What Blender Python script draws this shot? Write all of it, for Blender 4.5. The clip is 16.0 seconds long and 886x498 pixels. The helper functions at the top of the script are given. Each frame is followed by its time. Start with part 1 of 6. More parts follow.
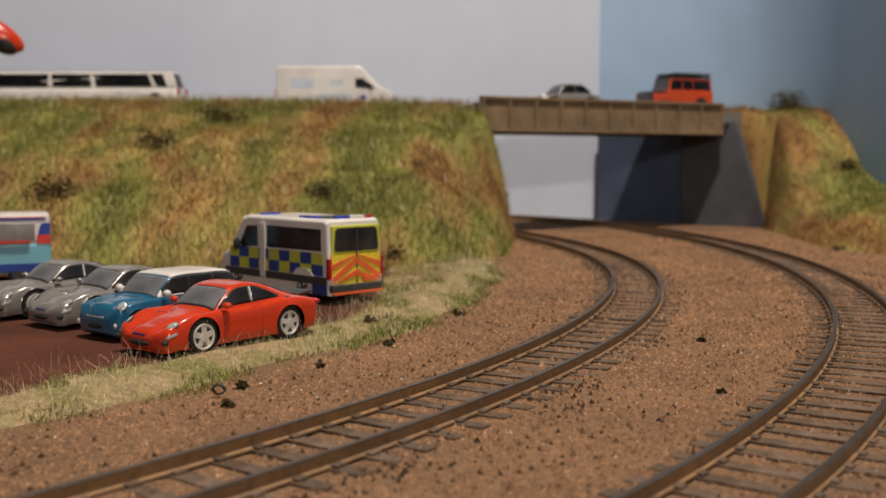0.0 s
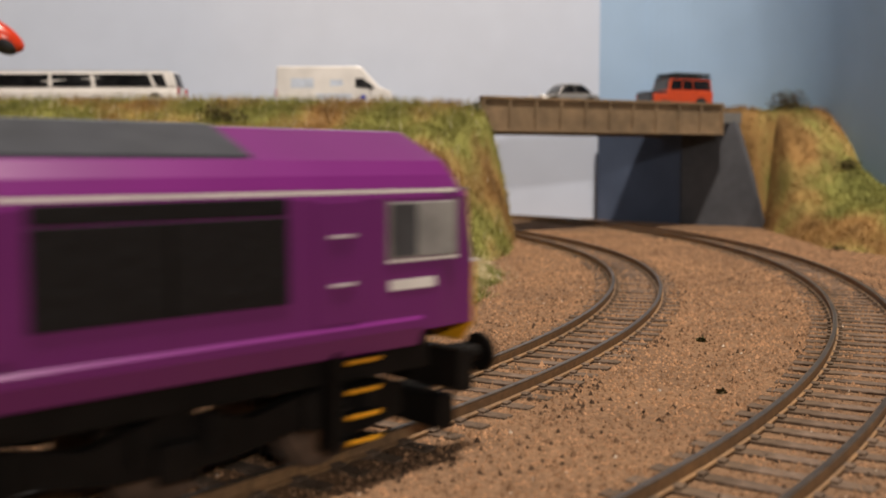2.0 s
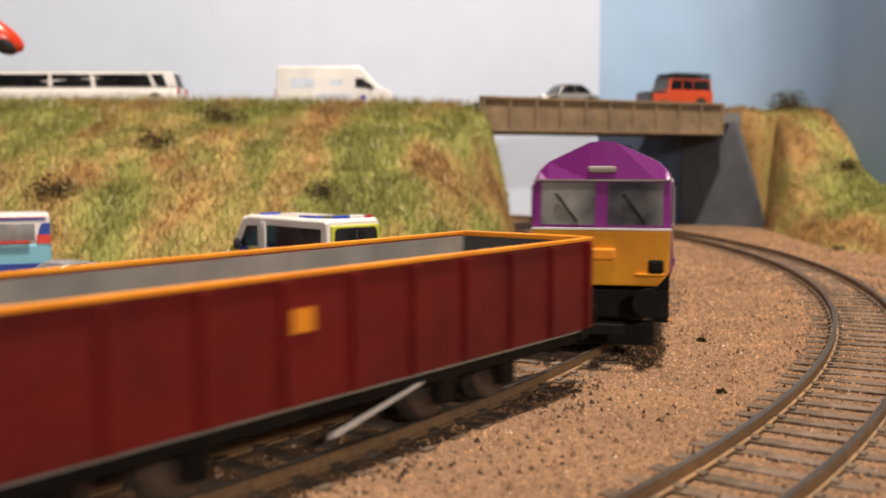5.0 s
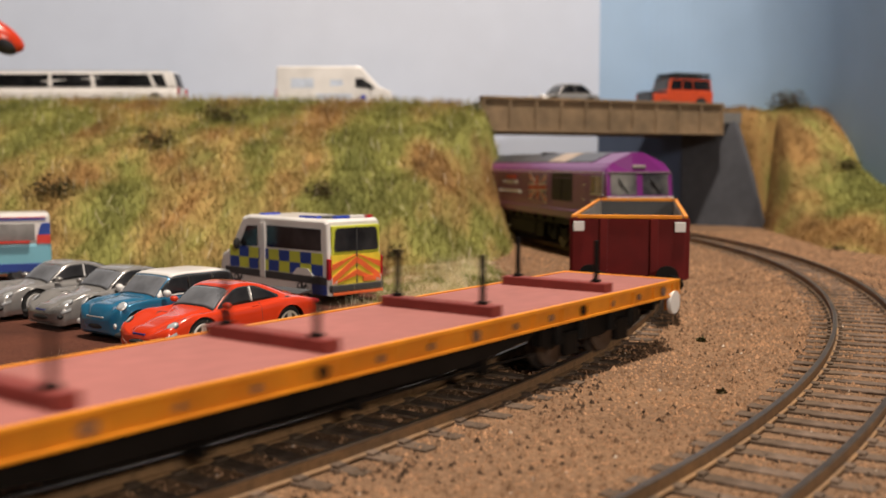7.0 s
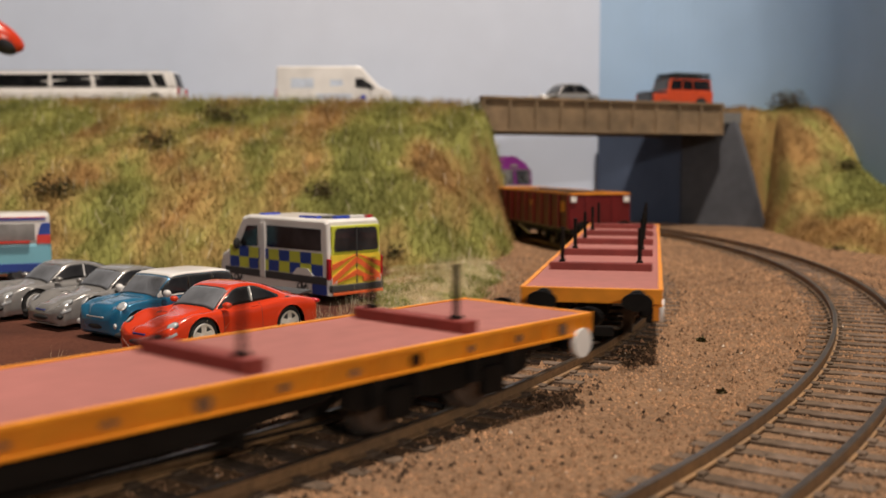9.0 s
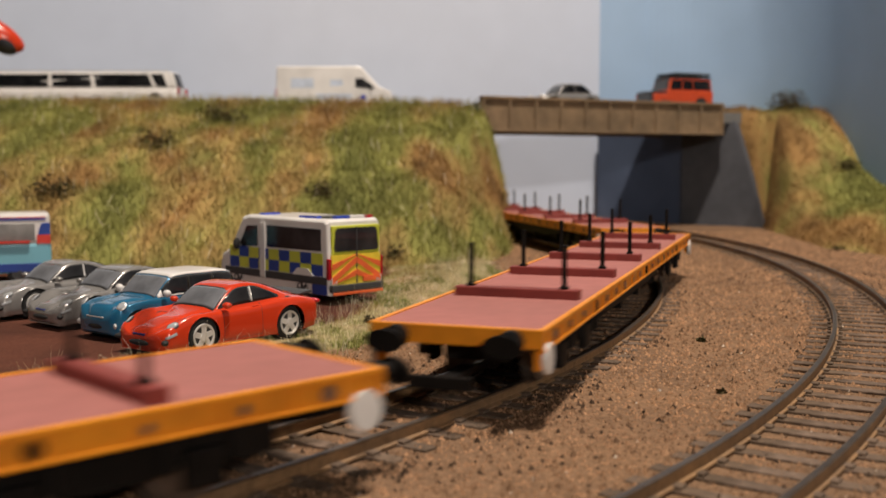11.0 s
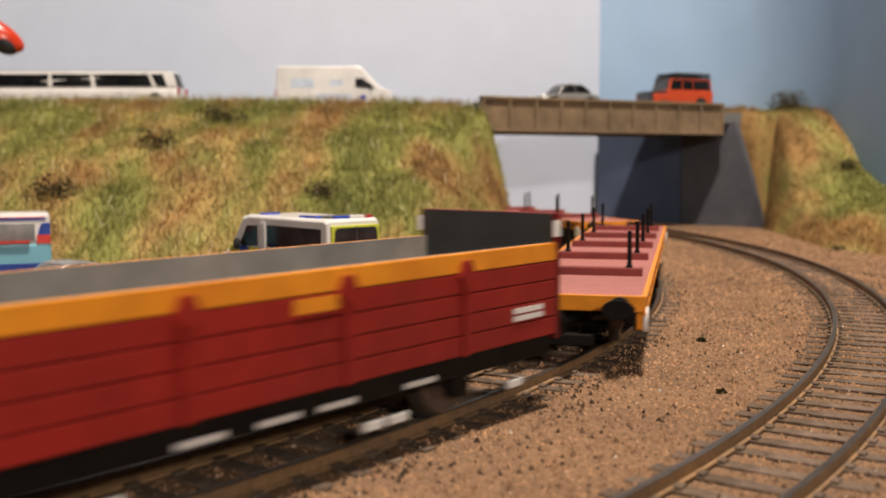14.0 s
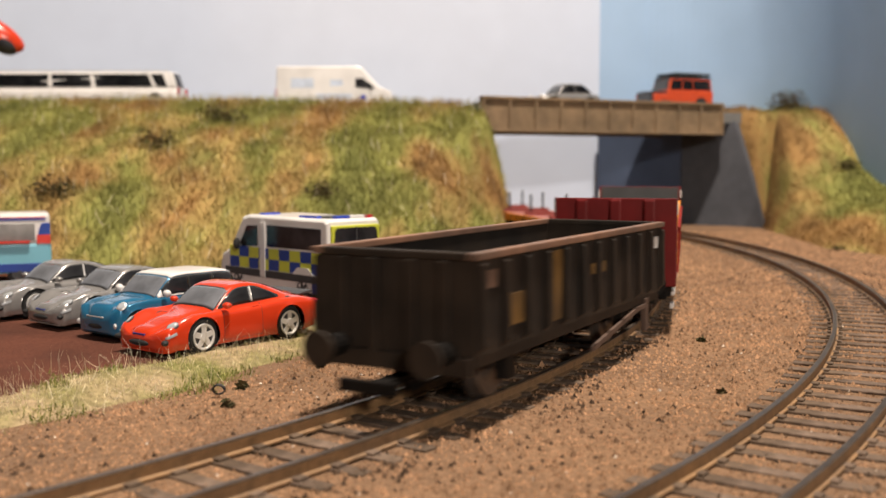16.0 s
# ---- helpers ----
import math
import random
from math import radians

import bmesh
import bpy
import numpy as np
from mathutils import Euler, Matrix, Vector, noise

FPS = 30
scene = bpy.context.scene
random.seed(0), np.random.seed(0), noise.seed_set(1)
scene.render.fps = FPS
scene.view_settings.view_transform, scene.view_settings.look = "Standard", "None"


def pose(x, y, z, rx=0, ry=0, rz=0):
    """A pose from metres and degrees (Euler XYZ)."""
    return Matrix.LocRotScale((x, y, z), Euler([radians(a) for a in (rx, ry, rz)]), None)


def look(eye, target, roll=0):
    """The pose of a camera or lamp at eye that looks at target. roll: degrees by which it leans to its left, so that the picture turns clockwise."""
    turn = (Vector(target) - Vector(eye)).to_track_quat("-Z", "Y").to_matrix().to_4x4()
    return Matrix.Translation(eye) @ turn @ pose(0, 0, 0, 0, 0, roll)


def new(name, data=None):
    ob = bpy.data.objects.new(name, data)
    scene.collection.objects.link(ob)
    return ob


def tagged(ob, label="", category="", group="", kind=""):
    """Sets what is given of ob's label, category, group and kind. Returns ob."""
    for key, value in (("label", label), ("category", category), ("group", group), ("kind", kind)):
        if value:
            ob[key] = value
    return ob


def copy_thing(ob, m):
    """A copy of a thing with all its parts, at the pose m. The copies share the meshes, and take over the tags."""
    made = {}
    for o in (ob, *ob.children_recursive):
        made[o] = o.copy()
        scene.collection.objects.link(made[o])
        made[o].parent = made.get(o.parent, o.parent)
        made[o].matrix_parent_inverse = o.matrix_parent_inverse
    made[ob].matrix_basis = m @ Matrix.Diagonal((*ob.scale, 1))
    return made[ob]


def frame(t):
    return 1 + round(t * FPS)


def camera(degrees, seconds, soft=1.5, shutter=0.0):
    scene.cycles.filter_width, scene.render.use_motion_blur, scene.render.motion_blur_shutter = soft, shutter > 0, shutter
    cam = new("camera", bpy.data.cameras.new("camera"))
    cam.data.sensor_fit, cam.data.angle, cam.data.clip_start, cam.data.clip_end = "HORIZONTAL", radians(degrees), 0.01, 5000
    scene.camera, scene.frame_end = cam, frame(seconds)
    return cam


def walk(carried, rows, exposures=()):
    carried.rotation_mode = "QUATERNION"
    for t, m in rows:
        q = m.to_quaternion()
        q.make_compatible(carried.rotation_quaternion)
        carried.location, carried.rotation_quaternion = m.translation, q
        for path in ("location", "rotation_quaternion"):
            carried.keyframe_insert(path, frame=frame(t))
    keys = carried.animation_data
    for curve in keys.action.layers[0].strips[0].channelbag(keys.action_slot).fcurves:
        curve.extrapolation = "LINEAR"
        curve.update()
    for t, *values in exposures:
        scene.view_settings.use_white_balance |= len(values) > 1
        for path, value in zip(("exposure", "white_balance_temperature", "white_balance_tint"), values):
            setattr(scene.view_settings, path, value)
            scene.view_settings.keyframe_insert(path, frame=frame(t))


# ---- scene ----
MM = 0.001
EYE_H = 0.0457            # eye over the rail tops; rail tops are z = 0
TILT = 4.80               # degrees downwards
cam = camera(47.25, 16.0, soft=1.5, shutter=0.8)
cam.data.dof.use_dof = True
cam.data.dof.focus_distance = 0.245
cam.data.dof.aperture_fstop = 25.0
walk(cam, [(0.0, pose(0, 0, EYE_H, 90 - TILT, 0, 0)), (16.0, pose(0, 0, EYE_H, 90 - TILT, 0, 0))],
     exposures=[(0.0, -0.04), (1.3, -0.04), (2.0, 0.28), (2.5, 0.48), (2.8, 0.7), (3.5, 0.82), (4.2, 0.89), (6.3, 0.45), (7.0, 0.4), (9.0, 0.2), (12.5, 0.15), (13.5, 0.3), (14.5, 0.62), (16.0, 0.69)])

# ---- light: a small room with ceiling lamps ----
world = bpy.data.worlds.new("room_air")
scene.world = world
world.use_nodes = True
world.node_tree.nodes["Background"].inputs[0].default_value = (0.75, 0.8, 0.9, 1)
world.node_tree.nodes["Background"].inputs[1].default_value = 0.012


def area_lamp(name, eye, target, size, watts, colour):
    data = bpy.data.lights.new(name, "AREA")
    data.shape, data.size, data.energy, data.color = "DISK", size, watts, colour
    ob = new(name, data)
    ob.matrix_world = look(eye, target)
    return tagged(ob, "round white lamp lighting the room", "lamp")


area_lamp("ceiling_lamp", (0.16, 0.14, 1.42), (0.0, 0.5, 0.0), 0.11, 26.5, (1.0, 0.865, 0.735))
area_lamp("floor_lamp", (0.46, -1.35, 0.58), (0.0, 0.6, 0.05), 0.09, 8.5, (1.0, 0.89, 0.79))
# ---- materials ----
def mat(name, colour, rough=0.6, metal=0.0, vary=0.15, scale=200.0, bump=0.0, bump_scale=600.0, second=None,
        mix_scale=40.0, random_value=0.0, coat=0.0, island=False, spec=0.5):
    """A surface with a fine and a coarse variation, and a fine relief; scales in waves per metre."""
    m = bpy.data.materials.new(name)
    m.use_nodes = True
    nt = m.node_tree
    n, l = nt.nodes, nt.links
    b = n["Principled BSDF"]
    b.inputs["Roughness"].default_value, b.inputs["Metallic"].default_value = rough, metal
    b.inputs["Specular IOR Level"].default_value = spec
    if coat:
        b.inputs["Coat Weight"].default_value = coat
        b.inputs["Coat Roughness"].default_value = 0.08
    tc = n.new("ShaderNodeTexCoord")
    where = tc.outputs["Object"]
    fine = n.new("ShaderNodeTexNoise")
    fine.inputs["Scale"].default_value, fine.inputs["Detail"].default_value = scale, 5
    l.new(where, fine.inputs["Vector"])
    coarse = n.new("ShaderNodeTexNoise")
    coarse.inputs["Scale"].default_value, coarse.inputs["Detail"].default_value = mix_scale, 3
    l.new(where, coarse.inputs["Vector"])
    c2 = second if second else tuple(c * 0.8 for c in colour)
    mix = n.new("ShaderNodeMix")
    mix.data_type = "RGBA"
    mix.inputs["A"].default_value, mix.inputs["B"].default_value = (*colour, 1), (*c2, 1)
    ramp = n.new("ShaderNodeMapRange")
    ramp.inputs["From Min"].default_value, ramp.inputs["From Max"].default_value = 0.35, 0.65
    l.new(coarse.outputs["Fac"], ramp.inputs["Value"])
    l.new(ramp.outputs["Result"], mix.inputs["Factor"])
    hsv = n.new("ShaderNodeHueSaturation")
    val = n.new("ShaderNodeMapRange")
    val.inputs["From Min"].default_value, val.inputs["From Max"].default_value = 0.25, 0.75
    val.inputs["To Min"].default_value, val.inputs["To Max"].default_value = 1 - vary, 1 + vary
    l.new(fine.outputs["Fac"], val.inputs["Value"])
    out = val.outputs["Result"]
    if random_value:
        if island:
            info = n.new("ShaderNodeNewGeometry")
            rnd = info.outputs["Random Per Island"]
        else:
            info = n.new("ShaderNodeObjectInfo")
            rnd = info.outputs["Random"]
        r2 = n.new("ShaderNodeMapRange")
        r2.inputs["To Min"].default_value, r2.inputs["To Max"].default_value = 1 - random_value, 1 + random_value
        l.new(rnd, r2.inputs["Value"])
        mul = n.new("ShaderNodeMath")
        mul.operation = "MULTIPLY"
        l.new(out, mul.inputs[0])
        l.new(r2.outputs["Result"], mul.inputs[1])
        out = mul.outputs[0]
    l.new(out, hsv.inputs["Value"])
    l.new(mix.outputs["Result"], hsv.inputs["Color"])
    l.new(hsv.outputs["Color"], b.inputs["Base Color"])
    if bump:
        bn = n.new("ShaderNodeTexNoise")
        bn.inputs["Scale"].default_value, bn.inputs["Detail"].default_value = bump_scale, 6
        l.new(where, bn.inputs["Vector"])
        bp = n.new("ShaderNodeBump")
        bp.inputs["Strength"].default_value, bp.inputs["Distance"].default_value = bump, 0.001
        l.new(bn.outputs["Fac"], bp.inputs["Height"])
        l.new(bp.outputs["Normal"], b.inputs["Normal"])
    return m


BALLAST = mat("ballast", (0.22, 0.13, 0.074), 0.95, vary=0.45, scale=900, bump=0.6, bump_scale=1100, second=(0.16, 0.098, 0.06), mix_scale=22, spec=0.15)
STONE = mat("ballast_stone", (0.32, 0.185, 0.102), 0.9, vary=0.2, scale=700, second=(0.235, 0.138, 0.08), mix_scale=30, random_value=0.55, island=True, spec=0.2)
RAIL = mat("rail_rust", (0.27, 0.155, 0.07), 0.62, vary=0.3, scale=500, second=(0.19, 0.115, 0.06), bump=0.15)
RAIL_TOP = mat("rail_head", (0.11, 0.09, 0.075), 0.38, metal=0.6, vary=0.3, scale=300, second=(0.085, 0.068, 0.055))
SLEEPER = mat("sleeper", (0.095, 0.066, 0.044), 0.85, spec=0.2, vary=0.35, scale=600, second=(0.14, 0.10, 0.075), mix_scale=60, bump=0.3, random_value=0.2)
TARMAC = mat("car_park", (0.105, 0.04, 0.026), 0.95, spec=0.08, vary=0.3, scale=1200, second=(0.065, 0.027, 0.019), bump=0.3, bump_scale=2000)
GRASS_BASE = mat("turf", (0.16, 0.14, 0.035), 0.95, vary=0.5, scale=260, second=(0.24, 0.14, 0.05), mix_scale=22, bump=0.8, bump_scale=500)
VERGE = mat("verge_earth", (0.36, 0.265, 0.165), 0.95, spec=0.1, vary=0.4, scale=500, second=(0.17, 0.165, 0.055), mix_scale=48, bump=0.8, bump_scale=700)
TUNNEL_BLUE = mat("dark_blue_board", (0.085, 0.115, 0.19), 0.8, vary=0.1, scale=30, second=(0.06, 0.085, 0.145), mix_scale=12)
ROAD = mat("road_grey", (0.16, 0.16, 0.155), 0.9, vary=0.2, scale=700)
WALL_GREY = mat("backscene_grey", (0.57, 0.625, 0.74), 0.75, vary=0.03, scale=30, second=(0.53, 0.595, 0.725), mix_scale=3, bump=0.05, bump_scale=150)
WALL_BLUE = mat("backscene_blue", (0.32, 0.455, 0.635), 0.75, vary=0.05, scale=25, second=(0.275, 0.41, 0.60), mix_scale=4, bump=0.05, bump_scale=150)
WHITE_ROOM = mat("room_plaster", (0.30, 0.31, 0.33), 0.9, vary=0.03, scale=20)
GIRDER = mat("girder", (0.22, 0.15, 0.085), 0.75, vary=0.2, scale=150, second=(0.15, 0.105, 0.06), mix_scale=50, bump=0.1)
ABUTMENT = mat("abutment", (0.085, 0.09, 0.105), 0.9, vary=0.12, scale=150, second=(0.06, 0.065, 0.078), mix_scale=20)
# ---- building helpers; shapes are given in millimetres ----
def part(name, bm, material, parent=None, label="", smooth=False, m=None):
    """Links a bmesh, given in millimetres, as one mesh object under a thing or a part."""
    me = bpy.data.meshes.new(name)
    bmesh.ops.recalc_face_normals(bm, faces=bm.faces)
    bmesh.ops.scale(bm, vec=(MM, MM, MM), verts=bm.verts)
    bm.to_mesh(me)
    bm.free()
    me.materials.append(material)
    if smooth:
        for p in me.polygons:
            p.use_smooth = True
    ob = new(name, me)
    if parent:
        ob.parent = parent
    if m:
        ob.matrix_local = m
    if label:
        tagged(ob, label)
    return ob


def raw(name, verts, faces, material, parent=None, kind="", label=""):
    me = bpy.data.meshes.new(name)
    me.from_pydata(verts, [], faces)
    me.materials.append(material)
    ob = new(name, me)
    if parent:
        ob.parent = parent
    return tagged(ob, label, kind=kind)


def share(ob, name, m):
    """Another part on the same mesh, under the same parent."""
    o = new(name, ob.data)
    o.parent = ob.parent
    o.matrix_local = m
    return o


def box(x0, x1, y0, y1, z0, z1, bevel=0.0, bm=None):
    bm = bm or bmesh.new()
    vs = [bm.verts.new((x, y, z)) for x in (x0, x1) for y in (y0, y1) for z in (z0, z1)]
    fs = [bm.faces.new([vs[i] for i in f]) for f in ((0, 1, 3, 2), (4, 6, 7, 5), (0, 4, 5, 1), (2, 3, 7, 6), (0, 2, 6, 4), (1, 5, 7, 3))]
    if bevel:
        es = {e for f in fs for e in f.edges}
        bmesh.ops.bevel(bm, geom=list(es), offset=bevel, segments=2, affect="EDGES", profile=0.6)
    return bm


def prism(points, axis, a, b, bm=None, bevel=0.0):
    """An outline in the plane across the axis, drawn out from a to b. points: pairs (x, z) for axis y, (y, z) for x, (x, y) for z."""
    bm = bm or bmesh.new()

    def at(p, k):
        return {"x": (k, p[0], p[1]), "y": (p[0], k, p[1]), "z": (p[0], p[1], k)}[axis]
    lo, hi = [bm.verts.new(at(p, a)) for p in points], [bm.verts.new(at(p, b)) for p in points]
    fs = [bm.faces.new(lo), bm.faces.new(hi)]
    n = len(points)
    for i in range(n):
        fs.append(bm.faces.new((lo[i], lo[(i + 1) % n], hi[(i + 1) % n], hi[i])))
    if bevel:
        es = {e for f in fs[:2] for e in f.edges}
        bmesh.ops.bevel(bm, geom=list(es), offset=bevel, segments=2, affect="EDGES", profile=0.6)
    return bm


def tube(x, y, z, r, length, axis="y", seg=20, bm=None, r2=None):
    """A round bar centred on (x, y, z)."""
    bm = bm or bmesh.new()
    turn = {"x": Euler((0, radians(90), 0)), "y": Euler((radians(90), 0, 0)), "z": Euler((0, 0, 0))}[axis].to_matrix().to_4x4()
    bmesh.ops.create_cone(bm, cap_ends=True, segments=seg, radius1=r, radius2=r if r2 is None else r2, depth=length,
                          matrix=Matrix.Translation((x, y, z)) @ turn)
    return bm


def loft(sections, bm=None, closed=True, caps=True):
    """Skins a row of sections, each a list of points in space."""
    bm = bm or bmesh.new()
    rings = [[bm.verts.new(p) for p in s] for s in sections]
    n = len(rings[0])
    for a, b in zip(rings, rings[1:]):
        for i in range(n if closed else n - 1):
            bm.faces.new((a[i], a[(i + 1) % n], b[(i + 1) % n], b[i]))
    if caps:
        bm.faces.new(rings[0])
        bm.faces.new(rings[-1])
    return bm


def empty(name, label, category, m=None, group=""):
    ob = new(name)
    ob.empty_display_size = 0.01
    if m:
        ob.matrix_world = m
    return tagged(ob, label, category, group)


# ---- the two lines of track ----
STEP = 4.0


class Line:
    """A centre line by its curvature, metre by metre: start, heading, bends."""

    def __init__(self, x0, y0, heading, k0, k1, k2, tail, s0, s1, before):
        self.s = np.arange(s0, s1, STEP)
        u = (np.clip(self.s, -100, 620) - 300) / 300
        k = (k0 + k1 * u + k2 * u * u) / 1000
        k = np.where(self.s > 620, k + (tail / 1000 - k) * np.clip((self.s - 620) / 60, 0, 1), k)
        k = np.where(self.s < -100, k + (before / 1000 - k) * np.clip((-100 - self.s) / 100, 0, 1), k)
        turned = np.r_[0, np.cumsum((k[1:] + k[:-1]) / 2 * STEP)]
        turned = turned - np.interp(0, self.s, turned) + heading
        k = np.where((turned > math.pi) & (self.s > 0), 0.0, k)   # straight on behind the backdrop
        t = np.r_[0, np.cumsum((k[1:] + k[:-1]) / 2 * STEP)]
        self.t = t - np.interp(0, self.s, t) + heading
        h = (self.t[1:] + self.t[:-1]) / 2
        x, y = np.r_[0, np.cumsum(np.cos(h) * STEP)], np.r_[0, np.cumsum(np.sin(h) * STEP)]
        self.x, self.y = x - np.interp(0, self.s, x) + x0, y - np.interp(0, self.s, y) + y0

    def at(self, s):
        return np.interp(s, self.s, self.x), np.interp(s, self.s, self.y), np.interp(s, self.s, self.t)

    def side(self, s, d):
        x, y, t = self.at(s)
        return x + math.sin(t) * d, y - math.cos(t) * d

    def far(self, x, y):
        """How far a place lies from the line."""
        return np.sqrt(np.min((self.x - x) ** 2 + (self.y - y) ** 2))


MAIN = Line(-57.76, 124.06, 0.8551, 1.9592, -0.0794, -0.6685, 2.6, -2000, 1900, 0.6)
OUTER = Line(54.33, 161.03, 0.9547, 1.3978, -0.3362, 0.081, 3.3, -1500, 1500, 0.9)
GROUND_Z = -4.6
PARK_Z = -1.9
# ---- the lie of the land ----
def ease(v):
    v = min(max(v, 0.0), 1.0)
    return v * v * (3 - 2 * v)


def to_line(x, y, pts):
    """Signed distance to a polyline; positive to the left of its direction."""
    best, sign = 1e9, 1
    for (ax, ay), (bx, by) in zip(pts, pts[1:]):
        ex, ey = bx - ax, by - ay
        t = min(max(((x - ax) * ex + (y - ay) * ey) / (ex * ex + ey * ey), 0), 1)
        dx, dy = x - ax - t * ex, y - ay - t * ey
        d = dx * dx + dy * dy
        if d < best:
            best, sign = d, 1 if ex * (y - ay) - ey * (x - ax) >= 0 else -1
    return math.sqrt(best) * sign


HILL_TOP = 86.0


FLANK = [(-30, 430), (12, 480), (36, 548), (46, 640), (49, 700), (50, 760), (50, 960)]


def hill(x, y):
    """The smaller of the long south face and the flank by the bridge."""
    toe = float(np.interp(x, (-300, -160, -98, -21, 8, 60), (430, 430, 448, 464, 478, 500)))
    d = -to_line(x, y, FLANK) * -1
    if d <= 0 or y <= toe:
        return 0.0
    u = min((y - toe) / 262.0, 1.0)
    v = min(d / float(np.interp(y, (480, 560, 640, 700), (190, 120, 55, 24))), 1.0)
    def up(k):
        return 0.35 * k + 0.65 * math.sin(k * math.pi / 2)
    return HILL_TOP * min(up(u), up(v))


WING_A, WING_B = (197.0, 840.0), (250.0, 790.0)


def bank(x, y):
    """Rises to the right of its toe, and behind the wing wall."""
    if y < 790:
        d = x - float(np.interp(y, (380, 470, 541, 600, 700, 790), (290, 262, 240, 226, 236, 250)))
    else:
        back = ((WING_B[0] - WING_A[0]) * (y - WING_A[1]) - (WING_B[1] - WING_A[1]) * (x - WING_A[0])) / 72.9
        if back < 1.5:
            return 0.0
        d = min(max(x - 250, 0.3 * (x - 250) + 1.7 * (y - 790)), 1.3 * (back - 1.5))
    if d <= 0:
        return 0.0
    if y < 790:
        d += max(0.0, (y - 690) * 0.26) * ease(d / 14)
    top = float(np.interp(y, (380, 540, 620, 674, 726, 760, 790, 830), (0, 9, 21, 32, 47, 73, 91, 93)))
    return top * math.sin(min(d / float(np.interp(y, (740, 800), (46, 27))), 1.0) * math.pi / 2)


def rough(x, y, wave, high):
    return noise.noise((x / wave, y / wave, 3.7)) * high


def sheet(name, xs, ys, height, material, parent=None, keep=None):
    """A ground sheet on a net of lines, in millimetres."""
    nx, ny = len(xs), len(ys)
    verts = [(x * MM, y * MM, height(x, y) * MM) for y in ys for x in xs]
    faces = []
    for j in range(ny - 1):
        for i in range(nx - 1):
            if keep is None or keep((xs[i] + xs[i + 1]) / 2, (ys[j] + ys[j + 1]) / 2):
                a = j * nx + i
                faces.append((a, a + 1, a + nx + 1, a + nx))
    ob = raw(name, verts, faces, material, parent)
    for p in ob.data.polygons:
        p.use_smooth = True
    return ob


def ground_z(x, y, d=None):
    """Ballast everywhere, a little lower away from the rails."""
    if d is None:
        d = min(MAIN.far(x, y), OUTER.far(x, y))
    return -3.15 + 0.15 * ease((d - 9) / 7) - 1.2 * ease((d - 17) / 18) + rough(x, y, 9, 0.4) + rough(x, y, 40, 0.8) * ease((d - 18) / 20)


def park_d(x, y):
    """How far to the inner side of the main line a place lies."""
    i = int(np.argmin((MAIN.x - x) ** 2 + (MAIN.y - y) ** 2))
    return -(math.sin(MAIN.t[i]) * (x - MAIN.x[i]) - math.cos(MAIN.t[i]) * (y - MAIN.y[i]))


def verge_z(x, y):
    d = park_d(x, y) + rough(x, y, 30, 5)
    rise = 3.4 + 1.8 * ease((x + 30) / 14)          # higher where no cars are parked
    return -6.2 + rise * ease((d - 44) / 34) + rough(x, y, 14, 0.8) + max(0.0, 1.3 * ease((d - 55) / 15) * (1 - ease((d - 76) / 10)))


def steps(*stretches):
    out = []
    for a, b, n in stretches:
        out += list(np.linspace(a, b, n, endpoint=False))
    return out + [stretches[-1][1]]


GX = steps((-2150, -340, 36), (-340, 306, 129))
GY = steps((-1100, 60, 30), (60, 900, 168), (900, 1500, 12))
ground = tagged(sheet("ground", GX, GY, ground_z, BALLAST), "brown fine-grained ballast over the whole baseboard", "ground", kind="structure")

verge = sheet("verge", steps((-420, 70, 123)), steps((60, 760, 175)), verge_z, VERGE, keep=lambda x, y: 40 < park_d(x, y) < (125 if x < -40 else 260))
tagged(verge, "dry grassy verge between car park and ballast", "grass verge", kind="structure")


def park_z(x, y):
    d = park_d(x, y)
    return -5.0 + (5.0 + PARK_Z) * ease((d - 68) / 12) + rough(x, y, 6, 0.12)


park = sheet("car_park", steps((-700, 60, 152)), steps((60, 640, 145)), park_z, TARMAC, keep=lambda x, y: park_d(x, y) > 74 and hill(x, y) < 12 and x < -22 + rough(x, y, 20, 8))
tagged(park, "reddish-brown gritty car park surface", "car park", kind="structure")


def hill_z(x, y):
    h = hill(x, y)
    return -5 + h + 5 * ease(h / 30) + (rough(x, y, 28, 5) + rough(x, y, 9, 2.0)) * ease(h / 15) * (1 - 0.8 * ease((h - 74) / 10))


embankment = sheet("embankment", steps((-1300, -420, 30), (-420, 60, 120)), steps((420, 700, 70), (700, 790, 26)), hill_z, GRASS_BASE,
                   keep=lambda x, y: hill(x, y) > 0 and y < 782)
tagged(embankment, "grassy embankment in faded greens and rusty browns", "embankment", kind="structure")


def bank_z(x, y):
    h = bank(x, y)
    return -5 + h + (rough(x, y, 22, 5) + rough(x, y, 8, 1.6)) * ease(h / 15)


side_bank = sheet("embankment", steps((196, 300, 50)), steps((380, 900, 130)), bank_z, GRASS_BASE, keep=lambda x, y: bank(x, y) > 0)
tagged(side_bank, "steep grassy bank against the blue backdrop", "embankment", kind="structure")

road = part("road", box(-1300, 18, 745, 928, 77, 86.5), ROAD)
tagged(road, "grey road along the top of the embankment", "road", kind="structure")

